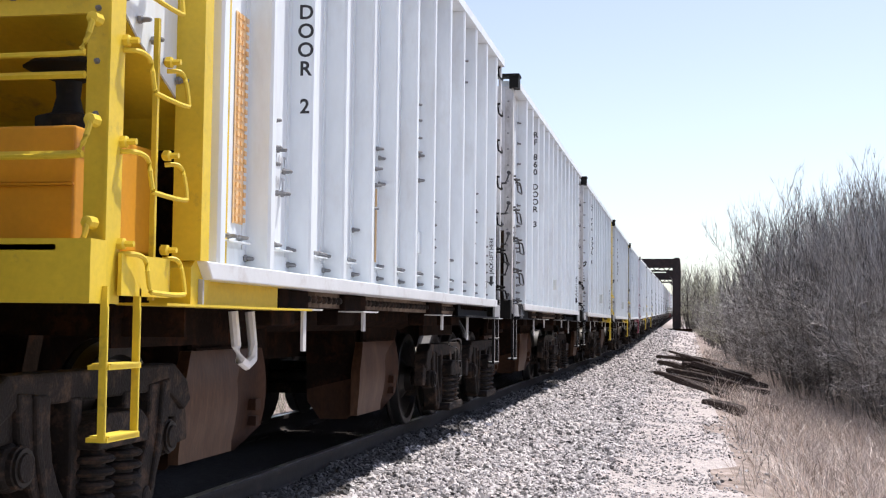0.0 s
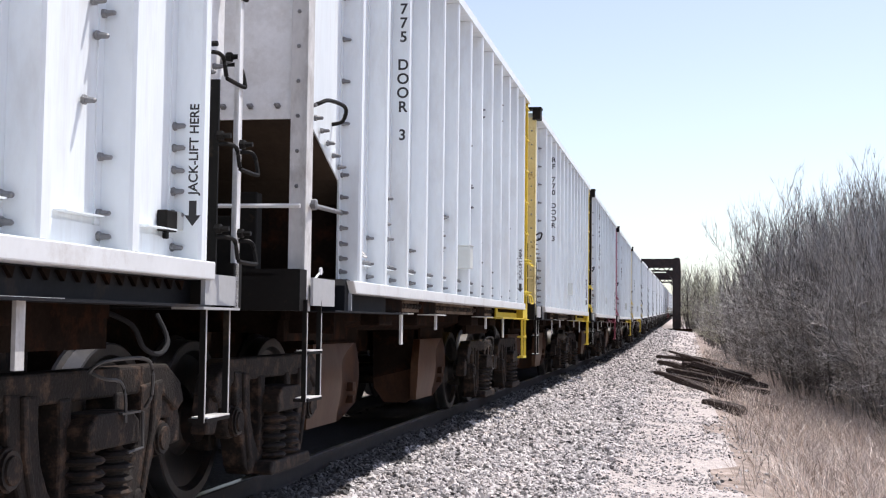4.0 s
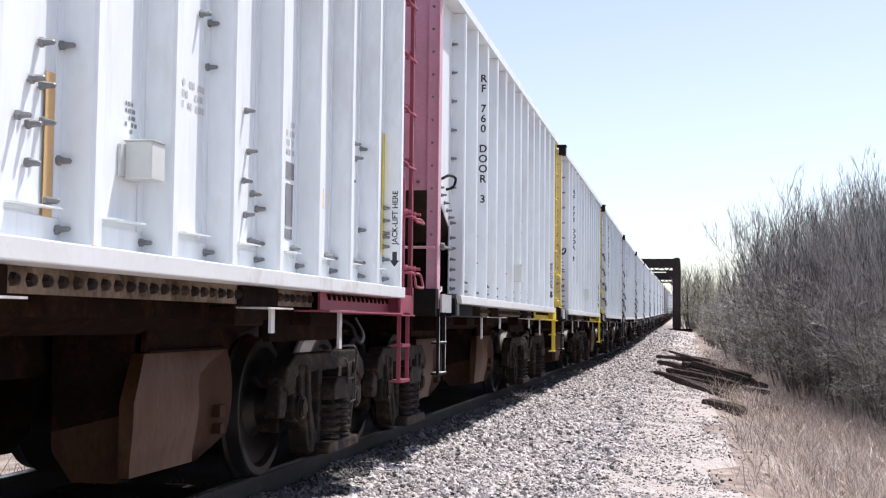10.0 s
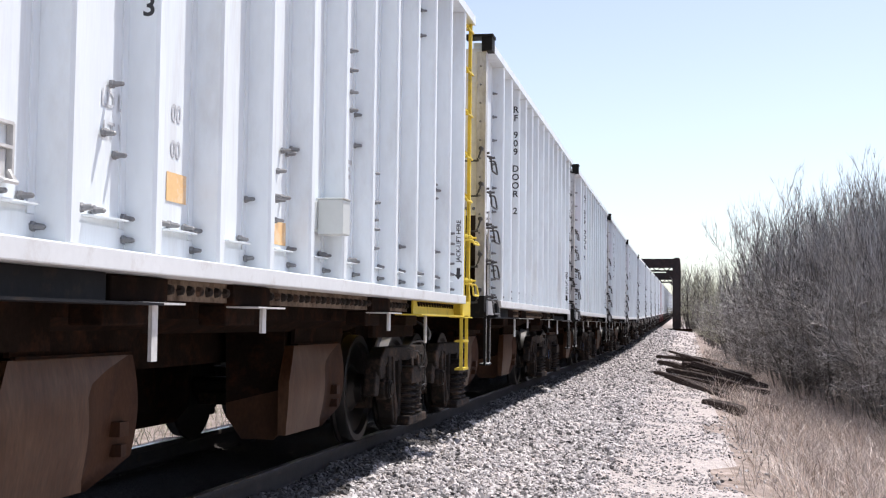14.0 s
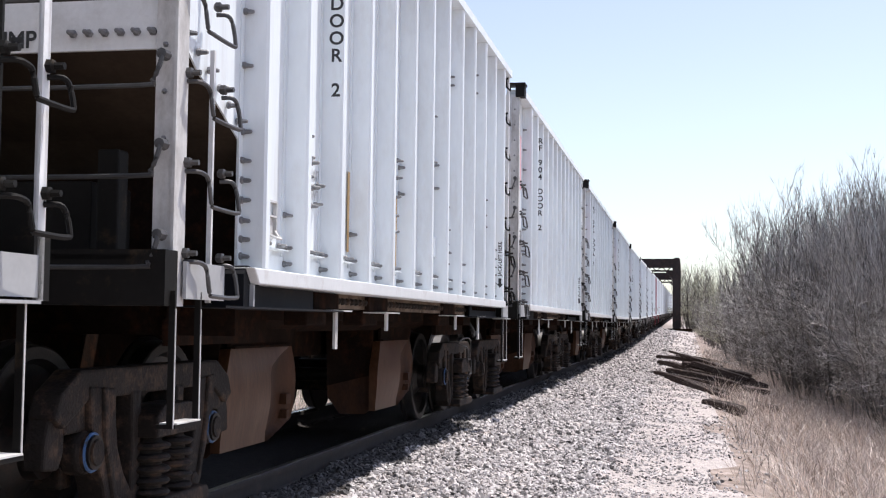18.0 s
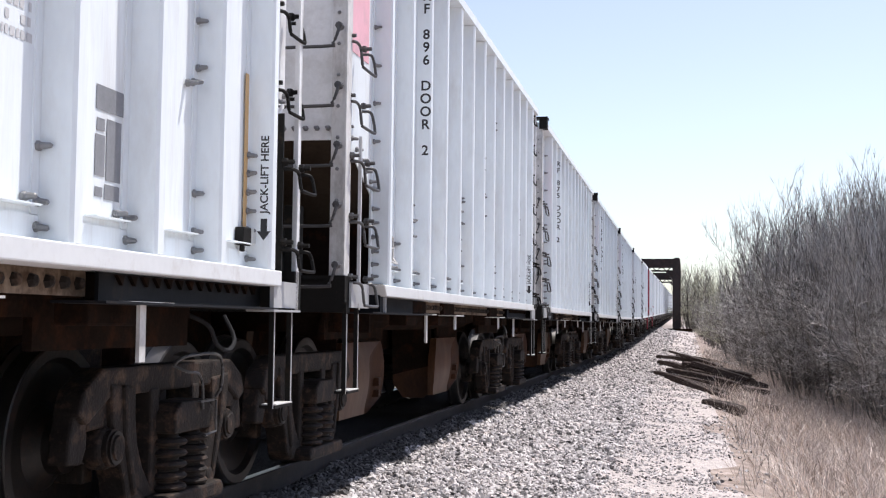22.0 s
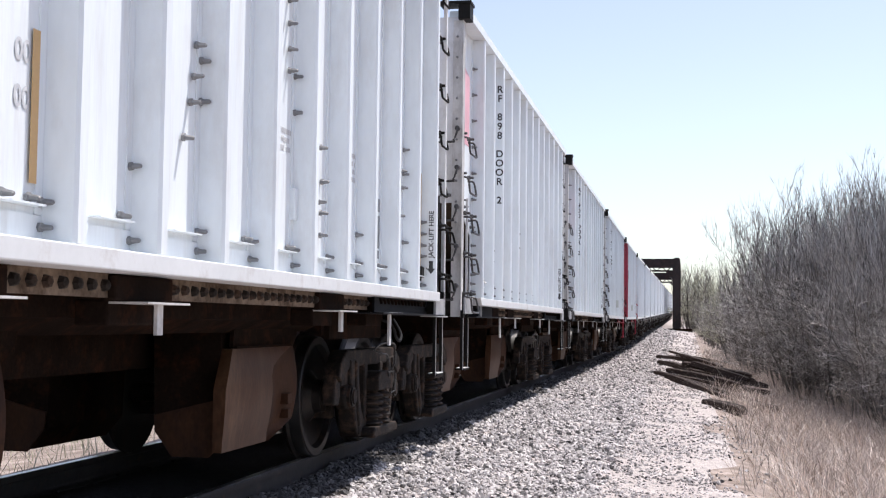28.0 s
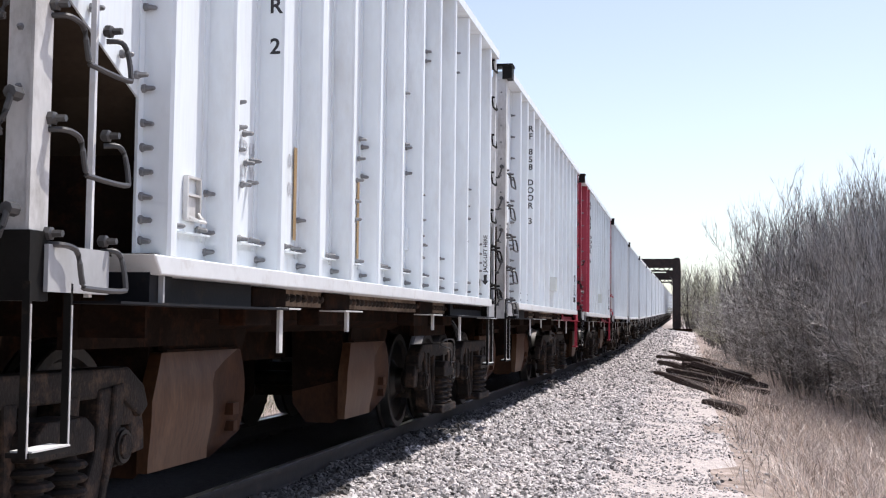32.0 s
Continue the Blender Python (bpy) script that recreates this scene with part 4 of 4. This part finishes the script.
    P("stencil_panel", "panel", lambda bm: (box(bm, 0, 0.001, -0.11, 0.11, 0.11, 0.2), box(bm, 0, 0.001, -0.11, -0.035, -0.13, 0.02), box(bm, 0, 0.001, -0.1, -0.04, 0.035, 0.08), box(bm, 0, 0.001, -0.022, 0.095, -0.14, 0.085), box(bm, 0, 0.001, -0.03, 0.09, -0.21, -0.155), box(bm, 0, 0.001, -0.105, -0.045, -0.205, -0.17)), STENCIL, "grey framed stencil block", at=on_sheet(ys, 1.67))
    if kind == "single":
        for y, z in ((-1.62, 1.74), (-0.38, 1.8), (-4.8, 1.48), (-6.15, 1.57)):
            tall = y == -0.38
            if tall and index == 4:
                P("reflector_strip", "amber", lambda bm: patch(bm, 0.06, 0.84), LEMON, "amber yellow reflective strip", at=pose(SHEET + 0.008, -0.185, 1.92))
                continue
            if y == -4.8 and index == 4:
                P("reflector_strip", "ochre", lambda bm: patch(bm, 0.06, 0.48), TAN, "faded ochre reflective strip", at=pose(SHEET + 0.009, -4.82, 1.6))
                P("data_stencil", "stenbox", lambda bm: bars(bm, 0.1, 0.13, 5, 31), STENCIL, at=on_sheet(-4.19, 1.79))
                continue
            P("reflector_patch", "opatch%d" % tall, lambda bm: patch(bm, 0.14, 0.2) if tall else patch(bm, 0.2, 0.12), ORANGE, "faded orange reflective patch", at=on_sheet(y if tall else y - 0.09, z))
        if index == 3:
            P("reflector_patch", "opatchn", lambda bm: patch(bm, 0.19, 0.22), ORANGE, "faded orange reflective patch", at=on_sheet(-7.58, 1.786))
    else:
        for y, z, h in ((posts[7] - 0.045, 1.68, 0.5), (posts[9] - 0.04, 1.71, 0.5), (posts[0] - 0.015, 1.83, 0.76)):
            if (index + int(y * 10)) % 6:
                P("reflector_strip", "strip%.2f" % h, lambda bm: patch(bm, 0.045, h), TAN, "tan reflective strip", at=pose(SHEET + 0.008, y - 0.03, z))
        P("latch_box", "lbox", lambda bm: (box(bm, 0, 0.03, -0.05, 0.05, -0.085, 0.085)), ALU, at=on_sheet(-3.46, 1.65), bevel=0.006)
        lk = P("lock_box", "lockb", lambda bm: (box(bm, 0, 0.045, -0.07, 0.035, -0.04, 0.045), box(bm, 0.015, 0.035, -0.05, -0.02, -0.07, -0.04)), BLACK, "dark lock box by the sill", at=on_sheet(-0.24, 1.42), bevel=0.006)
        P("lock_cover", "lockc", lambda bm: box(bm, 0, 0.05, 0.035, 0.09, -0.03, 0.045), PLASTIC, "pale cover", parent=lk, bevel=0.006)
    if text and text[1] == "3":
        P("meter_box", "mbox", meter_box, PLASTIC, "grey box on the side", at=pose(SHEET, -4.2, 1.62), bevel=0.006).scale = (0.72, 0.8, 0.72) if index in (1, 4) else (1, 1, 1)
    if index != 0:
        P("card_holder", "latch", latch, GRIMY, "pale bent metal card holder", at=on_sheet(-7.62, 1.54))
    if index == 0:
        P("vent_panel", "vent", lambda bm: [box(bm, 0, 0.004, -0.085, 0.085, -0.5, 0.5)] + [box(bm, 0.004, 0.012, q - 0.014, q + 0.014, -0.49 + k * 0.04, -0.468 + k * 0.04) for k in range(25) for q in (-0.05, 0.0, 0.05)], ORANGE, "orange punched panel", at=on_sheet(-7.43, 1.98))
        P("edge_flange", "flange", lambda bm: box(bm, SHEET, OUT, -8.19, -8.1, SILLZ, TOP), YELLOW, "yellow corner flange")
        P("edge_flange", "flange2", lambda bm: box(bm, SHEET, SHEET + 0.02, -8.1, -7.62, SILLZ, TOP - 0.02), YELLOW, "yellow corner flange")
        P("cabinet", "cabinet", lambda bm: (box(bm, -1.3, 1.42, -8.9, -8.2, 1.29, 1.72), box(bm, -1.3, 1.42, -8.91, -8.9, 1.5, 1.515), box(bm, 1.0, 1.01, -8.91, -8.9, 1.29, 1.72)), AMBER, "orange yellow steel cabinet on the platform", bevel=0.01)
        w = P("hand_brake", "hbrake", lambda bm: (turned(bm, [(1.72, 0.02), (1.72, 0.12), (1.78, 0.12), (1.8, 0.06), (1.86, 0.045), (1.92, 0.05), (1.95, 0.13), (1.97, 0.17), (2.0, 0.13), (2.01, 0.02)], 2, (1.27, -8.8, 0), 20)), BLACK, "black valve with a round cap", smooth=True)
        P("end_rail", "erail", lambda bm: [tube(bm, [(1.5, -9.12, z), (-1.5, -9.12, z)], 0.014, 6) for z in (1.6, 1.88)], YELLOW)
    if kind == "double" and 8 <= index <= 14:
        P("end_patch", "epatch", lambda bm: prism(bm, [(-9.01, 2.74), (-8.26, 2.74), (-8.26, 3.42), (-8.7, 3.5), (-9.01, 3.55)], 0, SHEET, SHEET + 0.004), ROSE, "pink painted patch")
    shift_near_end(root, nx)
    return root


# spacing of the side posts, car by car
PITCHES = (0.653, 0.651, 0.655, 0.647, 0.654, 0.655, 0.657, 0.66, 0.656, 0.656, 0.663, 0.662, 0.662, 0.669, 0.663, 0.665, 0.66)
wheelsets = []
CAR_SPECS = [
    ("double", YELLOW, GREY, ("865", "2"), -0.198), ("double", GREY, GREY, ("860", "3"), 0.0), ("single", GREY, LEMON, ("775", "3"), 0.0),
    ("single", CREAM, LEMON, ("770", "3"), -0.03), ("single", BLACK, MAROON, ("797", "3"), 0.0), ("single", PINK, LEMON, ("760", "3"), -0.1),
    ("single", CREAM, LEMON, ("773", "3"), -0.157), ("double", GREY, GREY, ("909", "2"), 0.0), ("double", GREY, GREY, ("859", "2"), 0.0),
    ("double", GREY, GREY, ("904", "2"), 0.0), ("double", GREY, GREY, ("896", "2"), 0.0), ("double", GREY, GREY, ("875", "2"), 0.0),
    ("double", GREY, GREY, ("878", "2"), 0.0), ("double", GREY, GREY, ("898", "2"), 0.0), ("double", GREY, GREY, ("900", "2"), 0.015),
    ("double", GREY, RED, ("858", "3"), 0.0), ("single", RED, RED, ("859", "3"), 0.0),
]
cars = []
for i in range(-1, CARS):
    k, a, b, txt, dz = CAR_SPECS[i] if 0 <= i < len(CAR_SPECS) else ("double", GREY, GREY, None, 0.0)
    c = hopper_car(i, k, a, b, txt, dz, PITCHES[i] if 0 <= i < len(PITCHES) else 0.66, -1 <= i < len(CAR_SPECS))
    names = {"faded_yellow_paint": "yellow", "dusty_yellow_paint": "dusty yellow", "faded_rose_paint": "faded rose", "black_paint": "black", "dark_red_paint": "dark red", "grey_white_end_paint": "grey"}
    tagged(c, "white ribbed aluminium hopper car with %s end on rusty trucks" % names[a.name], "railroad car", "hopper cars of the train")
    cars.append((i, c))


def car_pose(i, t):
    y = 12.99 - gone(t) + i * PITCH
    za, zb = rise(y - 7.95), rise(y + 0.03)
    tilt = math.atan2(zb - za, 7.98)
    return pose(TRACK_X, y, zb - 0.03 * math.tan(tilt), math.degrees(tilt), 0, 0)

# ---- bridge ----


def bridge():
    y0, zb = 121.0, rise(121.0)
    root = tagged(new("truss_bridge"), "dark steel through truss bridge with a portal frame over the track", "bridge")
    xr, xl = -0.74, 2 * TRACK_X + 0.74

    def post(bm):
        box(bm, -0.36, 0.36, -0.3, 0.3, -1.2, 6.45)
    for y in (0, 8, 16, 24, 32):
        for x in (xr, xl):
            piece("post", "bpost", post, BRIDGE, root, at=pose(x - 0.02, y0 + y, zb))
    def beam(bm):
        box(bm, xl, xr, -0.3, 0.3, 5.6, 6.46)
        for k in range(6):
            a = xl + (xr - xl) * k / 6
            w = (xr - xl) / 6
            prism(bm, [(a, 6.05), (a + 0.14, 6.05), (a + w, 5.35), (a + w - 0.14, 5.35)], 1, -0.06, 0.06)
            prism(bm, [(a + w, 6.05), (a + w - 0.14, 6.05), (a, 5.35), (a + 0.14, 5.35)], 1, -0.06, 0.06)
        box(bm, xl, xr, -0.1, 0.1, 5.22, 5.38)
        for x, s in ((xl, 1), (xr, -1)):
            prism(bm, [(x, 5.3), (x + s * 1.1, 5.3), (x, 4.2)], 1, -0.08, 0.08)
    piece("portal_beam", "bbeam", beam, BRIDGE, root, at=pose(0, y0, zb))
    piece("portal_beam", "bbeam", beam, BRIDGE, root, at=pose(0, y0 + 32, zb))
    for x in (xr, xl):
        piece("top_chord", "btop", lambda bm: box(bm, -0.25, 0.25, 0.3, 31.7, 6.1, 6.6), BRIDGE, root, at=pose(x, y0, zb))
        piece("bottom_chord", "bbot", lambda bm: box(bm, -0.25, 0.25, 0.3, 31.7, -0.6, 0.0), BRIDGE, root, at=pose(x, y0, zb))
        for k in range(4):
            a, b = (0.2, 5.9) if k % 2 else (5.9, 0.2)
            piece("diagonal", "bdiag%d" % (k % 2), lambda bm: prism(bm, [(0.2, a), (0.6, a), (7.8, b), (7.4, b)], 0, -0.12, 0.12), BRIDGE, root, at=pose(x, y0 + 8 * k, zb))
    foot = piece("abutment", "babut", lambda bm: box(bm, -1.2, 1.2, -1.2, 0.5, -2.0, -0.2), UNDER, root, at=pose(xr + 0.3, y0, zb))


# ---- plants ----


def shoot(out, p, d, length, n, wild, rise_by, rng):
    """A crooked chain of points that bends upwards a little."""
    pts = [p]
    for _ in range(n):
        d = (d + Vector((rng.gauss(0, wild), rng.gauss(0, wild), rng.gauss(rise_by, wild * 0.7)))).normalized()
        p = p + d * (length / n)
        pts.append(p)
    out.append(pts)
    return pts


def spread(d, rng, wide, up):
    """A direction that leaves d to a random side."""
    a = rng.uniform(0, 6.28)
    return (d * 0.6 + Vector((math.cos(a) * wide, math.sin(a) * wide, rng.uniform(-0.15, 0.5) + up))).normalized()


def twig_mesh(name, chains, mat):
    """Thin three-sided shoots tapering to a point."""
    vs, fs = [], []
    for pts, r in chains:
        n = len(pts) - 1
        t = (pts[-1] - pts[0]).normalized()
        a = t.orthogonal().normalized()
        e = t.cross(a)
        ring = [a, -0.5 * a + 0.866 * e, -0.5 * a - 0.866 * e]
        base = len(vs)
        for i, p in enumerate(pts[:-1]):
            k = r * (1 - 0.75 * i / n)
            vs += [tuple(p + k * q) for q in ring]
        vs.append(tuple(pts[-1]))
        for i in range(n - 1):
            o = base + 3 * i
            for q in range(3):
                w = (q + 1) % 3
                fs.append((o + q, o + w, o + 3 + w, o + 3 + q))
        o = base + 3 * (n - 1)
        fs += [(o + q, o + (q + 1) % 3, base + 3 * n) for q in range(3)]
    me = bpy.data.meshes.new(name)
    me.from_pydata(vs, [], fs)
    me.materials.append(mat)
    return me


def shrub(seed, stems, limbs, twigs, tips, thick, mat):
    """A leafless shrub six metres high: stems, low arching limbs, upright ones near the top, twigs and fine tips."""
    rng = random.Random(seed)
    wood, fine = [], []
    for _ in range(stems):
        a = rng.uniform(0, 6.28)
        q = 0.9 * math.sqrt(rng.random())
        out = Vector((math.cos(a), math.sin(a), 0))
        st = shoot(hold := [], out * q + Vector((0, 0, -0.1)), (out * rng.uniform(0.05, 0.42) + Vector((0, 0, 1))).normalized(), rng.uniform(3.2, 5.1), 6, 0.1, 0.06, rng)
        wood.append((st, 0.036 * thick))
        for k in range(limbs):
            u = 0.12 + 0.88 * (k + rng.random()) / limbs
            p = st[min(6, int(u * 6) + 1)]
            low = u < 0.72
            lb = shoot(hold, p, spread((st[-1] - st[-2]).normalized(), rng, 1.0 if low else 0.4, -0.05 if low else 0.5), rng.uniform(1.0, 1.9), 4, 0.24 if low else 0.13, -0.06 if low else 0.06, rng)
            wood.append((lb, 0.013 * thick))
            for m in range(twigs):
                p = lb[1 + min(3, int(4 * rng.random() ** 0.8))]
                tw = shoot(hold, p, spread((lb[-1] - lb[-2]).normalized(), rng, 0.85 if low else 0.38, 0.05 if low else 0.4), rng.uniform(0.4, 0.95), 3, 0.26 if low else 0.13, -0.04 if low else 0.05, rng)
                fine.append((tw, 0.0075 * thick))
                for _ in range(tips):
                    p = tw[rng.randint(1, 3)]
                    fine.append((shoot(hold, p, spread((tw[-1] - tw[-2]).normalized(), rng, 0.65 if low else 0.32, 0.15 if low else 0.45), rng.uniform(0.2, 0.55), 2, 0.15, 0.03, rng), 0.0055 * thick))
    root = new("bare_shrub")
    for nm, chains, m in (("trunk", wood, STEM), ("crown", fine, mat)):
        new(nm, twig_mesh(nm, chains, m)).parent = root
    return root


def plants():
    near = [shrub(s, 12, 10, 7, 5, 1.0, TWIG) for s in (1, 2, 3)]
    mid = [shrub(s, 9, 8, 6, 3, 1.25, TWIG) for s in (7, 8)]
    far = [shrub(s, 8, 6, 5, 3, 1.7, TWIG) for s in (4, 5)]
    green = [shrub(6, 7, 6, 5, 3, 2.0, GREENISH)]
    for k in near + mid + far:
        tagged(k, "tall leafless grey brown thicket shrub with dense fine twigs", "shrub", "leafless shrubs along the line")
    tagged(green[0], "distant thicket shrub with pale green budding twigs", "shrub", "leafless shrubs along the line")
    rng = random.Random(21)
    used = set()
    y = 20.5
    while y < 165:
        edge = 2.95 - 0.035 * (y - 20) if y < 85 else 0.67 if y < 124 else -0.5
        for row in range(4 if y < 45 else 3):
            x, yy = edge + 1.25 + row * 1.45 + rng.uniform(-0.45, 0.45), y + rng.uniform(-0.8, 0.8)
            kinds = near if yy < 36 and row < 3 else mid if yy < 56 and row < 3 else far if yy < 66 or rng.random() < 0.25 else green
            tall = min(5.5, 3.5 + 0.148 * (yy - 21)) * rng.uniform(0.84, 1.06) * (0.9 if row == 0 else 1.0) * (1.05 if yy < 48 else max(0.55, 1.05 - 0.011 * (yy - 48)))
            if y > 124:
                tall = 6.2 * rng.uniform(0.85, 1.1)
            k = kinds[rng.randrange(len(kinds))]
            m = pose(x, yy, lie(x, yy), 0, 0, rng.uniform(0, 360))
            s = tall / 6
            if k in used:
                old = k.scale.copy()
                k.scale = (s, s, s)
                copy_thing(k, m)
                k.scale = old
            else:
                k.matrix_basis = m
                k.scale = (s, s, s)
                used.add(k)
        y += 1.75 + max(0, y - 36) * 0.035


def blades(name, count, area, height, mat, label, seed):
    """Dead grass: bent narrow blades scattered over an area given by a function."""
    rng = np.random.default_rng(seed)
    vs, fs, n = [], [], 0
    while n < count * 5:
        x, y, ok = area(rng)
        if not ok:
            continue
        h = height * (0.25 + 1.0 * rng.random() ** 1.6)
        a = rng.uniform(0, 6.28)
        w = rng.uniform(0.0016, 0.0042) * (1 + y * 0.03)
        lean = rng.normal(0, 0.55, 2) * h + np.array((-0.12, -0.1)) * h
        dx, dy = math.cos(a) * w, math.sin(a) * w
        z = lie(x, y) - 0.02
        mx, my = x + lean[0] * 0.35, y + lean[1] * 0.35
        vs += [(x - dx, y - dy, z), (x + dx, y + dy, z), (mx - dx * 0.8, my - dy * 0.8, z + h * 0.55), (mx + dx * 0.8, my + dy * 0.8, z + h * 0.55), (x + lean[0], y + lean[1], z + h * 0.95)]
        fs += [(n, n + 1, n + 3, n + 2), (n + 2, n + 3, n + 4)]
        n += 5
    me = bpy.data.meshes.new(name)
    me.from_pydata(vs, [], fs)
    me.materials.append(mat)
    tagged(new(name, me), label, "grass", kind="stuff")


def verge(rng):
    y = 9 + 60 * rng.random() ** 1.7
    x = rng.uniform(0.4, 4.6)
    e = 0.55 + 0.3 * noise.noise((0, y * 0.35, 5)) + max(0.0, (y - 20) * 0.006)
    tuft = 0.5 + 0.9 * noise.noise((x * 2.2, y * 1.4, 1)) + 0.5 * noise.noise((x * 0.7, y * 0.5, 6))
    return x, y, rng.random() < min(1.0, max(0.02, (x - e) * 1.1)) * min(1.0, max(0.06, tuft))


def near_verge(rng):
    y = rng.uniform(-8, 9)
    x = rng.uniform(0.7, 7)
    tuft = 0.5 + 0.9 * noise.noise((x * 2.2, y * 1.4, 1))
    return x, y, rng.random() < min(1.0, max(0.02, (x - 0.7) * 0.8)) * min(1.0, max(0.06, tuft))


def far_verge(rng):
    y = 8 + 60 * rng.random()
    return rng.uniform(-16, -6.2), y, True


# ---- pile of old ties ----


def tie_pile():
    def tie(bm):
        loft(bm, [[(x, -w, d), (x, w, d + 0.01), (x, w * 1.03, e), (x, w * 0.8, e + 0.018), (x, -w * 0.9, e + 0.012), (x, -w, e - 0.01)] for x, w, d, e in ((-1.28, 0.085, 0.01, 0.12), (-1.15, 0.1, 0.0, 0.15), (0.2, 0.108, 0.0, 0.155), (1.05, 0.1, 0.0, 0.145), (1.26, 0.08, 0.012, 0.11))])
    rng = random.Random(8)
    # rows of the heap: first tie along the line, count, middle, layer
    for y0, cnt, x0, lay in ((28.3, 4, 0.35, 0), (31.0, 5, 0.15, 0), (33.9, 4, 0.3, 0), (36.5, 4, 0.0, 0), (31.6, 4, 0.3, 1), (35.2, 4, 0.05, 1), (33.0, 2, 0.1, 2), (40.5, 3, -0.1, 0), (44.5, 3, 0.0, 0), (49.0, 3, -0.3, 0), (45.6, 2, -0.3, 1), (54.0, 2, -0.2, 0)):
        for k in range(cnt):
            x, y = x0 + 0.4 + rng.uniform(-0.5, 0.6), y0 + k * 0.8 + rng.uniform(-0.35, 0.35)
            ob = piece("old_tie", "oldtie", tie, OLDTIE, None, at=pose(x, y, lie(x, y) + 0.03 + lay * 0.16, rng.uniform(-12, 12), rng.uniform(2, 12), rng.uniform(-62, -14)))
            k_ = rng.uniform(0.6, 1.0)
            ob.scale = (k_, rng.uniform(0.5, 0.9), rng.uniform(0.5, 0.85))
            tagged(ob, "weathered dark discarded wooden railway tie in a heap", "railway tie", "discarded ties beside the line")
    for x, y, a in ((0.72, 23.6, -66), (1.5, 27.5, -58)):
        ob = piece("old_tie", "oldtie", tie, OLDTIE, None, at=pose(x, y, lie(x, y) - 0.03, 3, 2, a))
        ob.scale = (0.62, 1.0, 1.0)
        tagged(ob, "dark discarded wooden tie lying in dry grass", "railway tie", "discarded ties beside the line")


bridge()
plants()
blades("dry_grass", 46000, verge, 0.42, STRAW, "pale dry dead grass on the verge", 3)
blades("dry_grass_at_hand", 9000, near_verge, 0.36, STRAW, "pale dry dead grass on the verge", 12)
blades("tall_dry_stalks", 420, verge, 0.95, STRAW, "tall pale dead stalks standing in the dry grass", 9)
blades("dry_grass_beyond", 18000, far_verge, 0.5, GREENISH, "dry yellowish grass beyond the track", 4)
tie_pile()
track()
stones()


def motions():
    for i, c in cars:
        walk(c, [(t, car_pose(i, t)) for t in range(33)])
    spin = {}
    step = 0.15
    rows = [step * k for k in range(214)]
    for w, full, ob in wheelsets:
        if not full:
            continue
        if w not in spin:
            walk(ob, [(min(t, 32.0), pose(0, w, 0.457, math.degrees(gone(t) / 0.4575) % 360, 0, 0)) for t in rows])
            spin[w] = ob.animation_data
        else:
            ob.rotation_mode = "QUATERNION"
            keys = ob.animation_data_create()
            keys.action = spin[w].action
            keys.action_slot = spin[w].action_slot


motions()
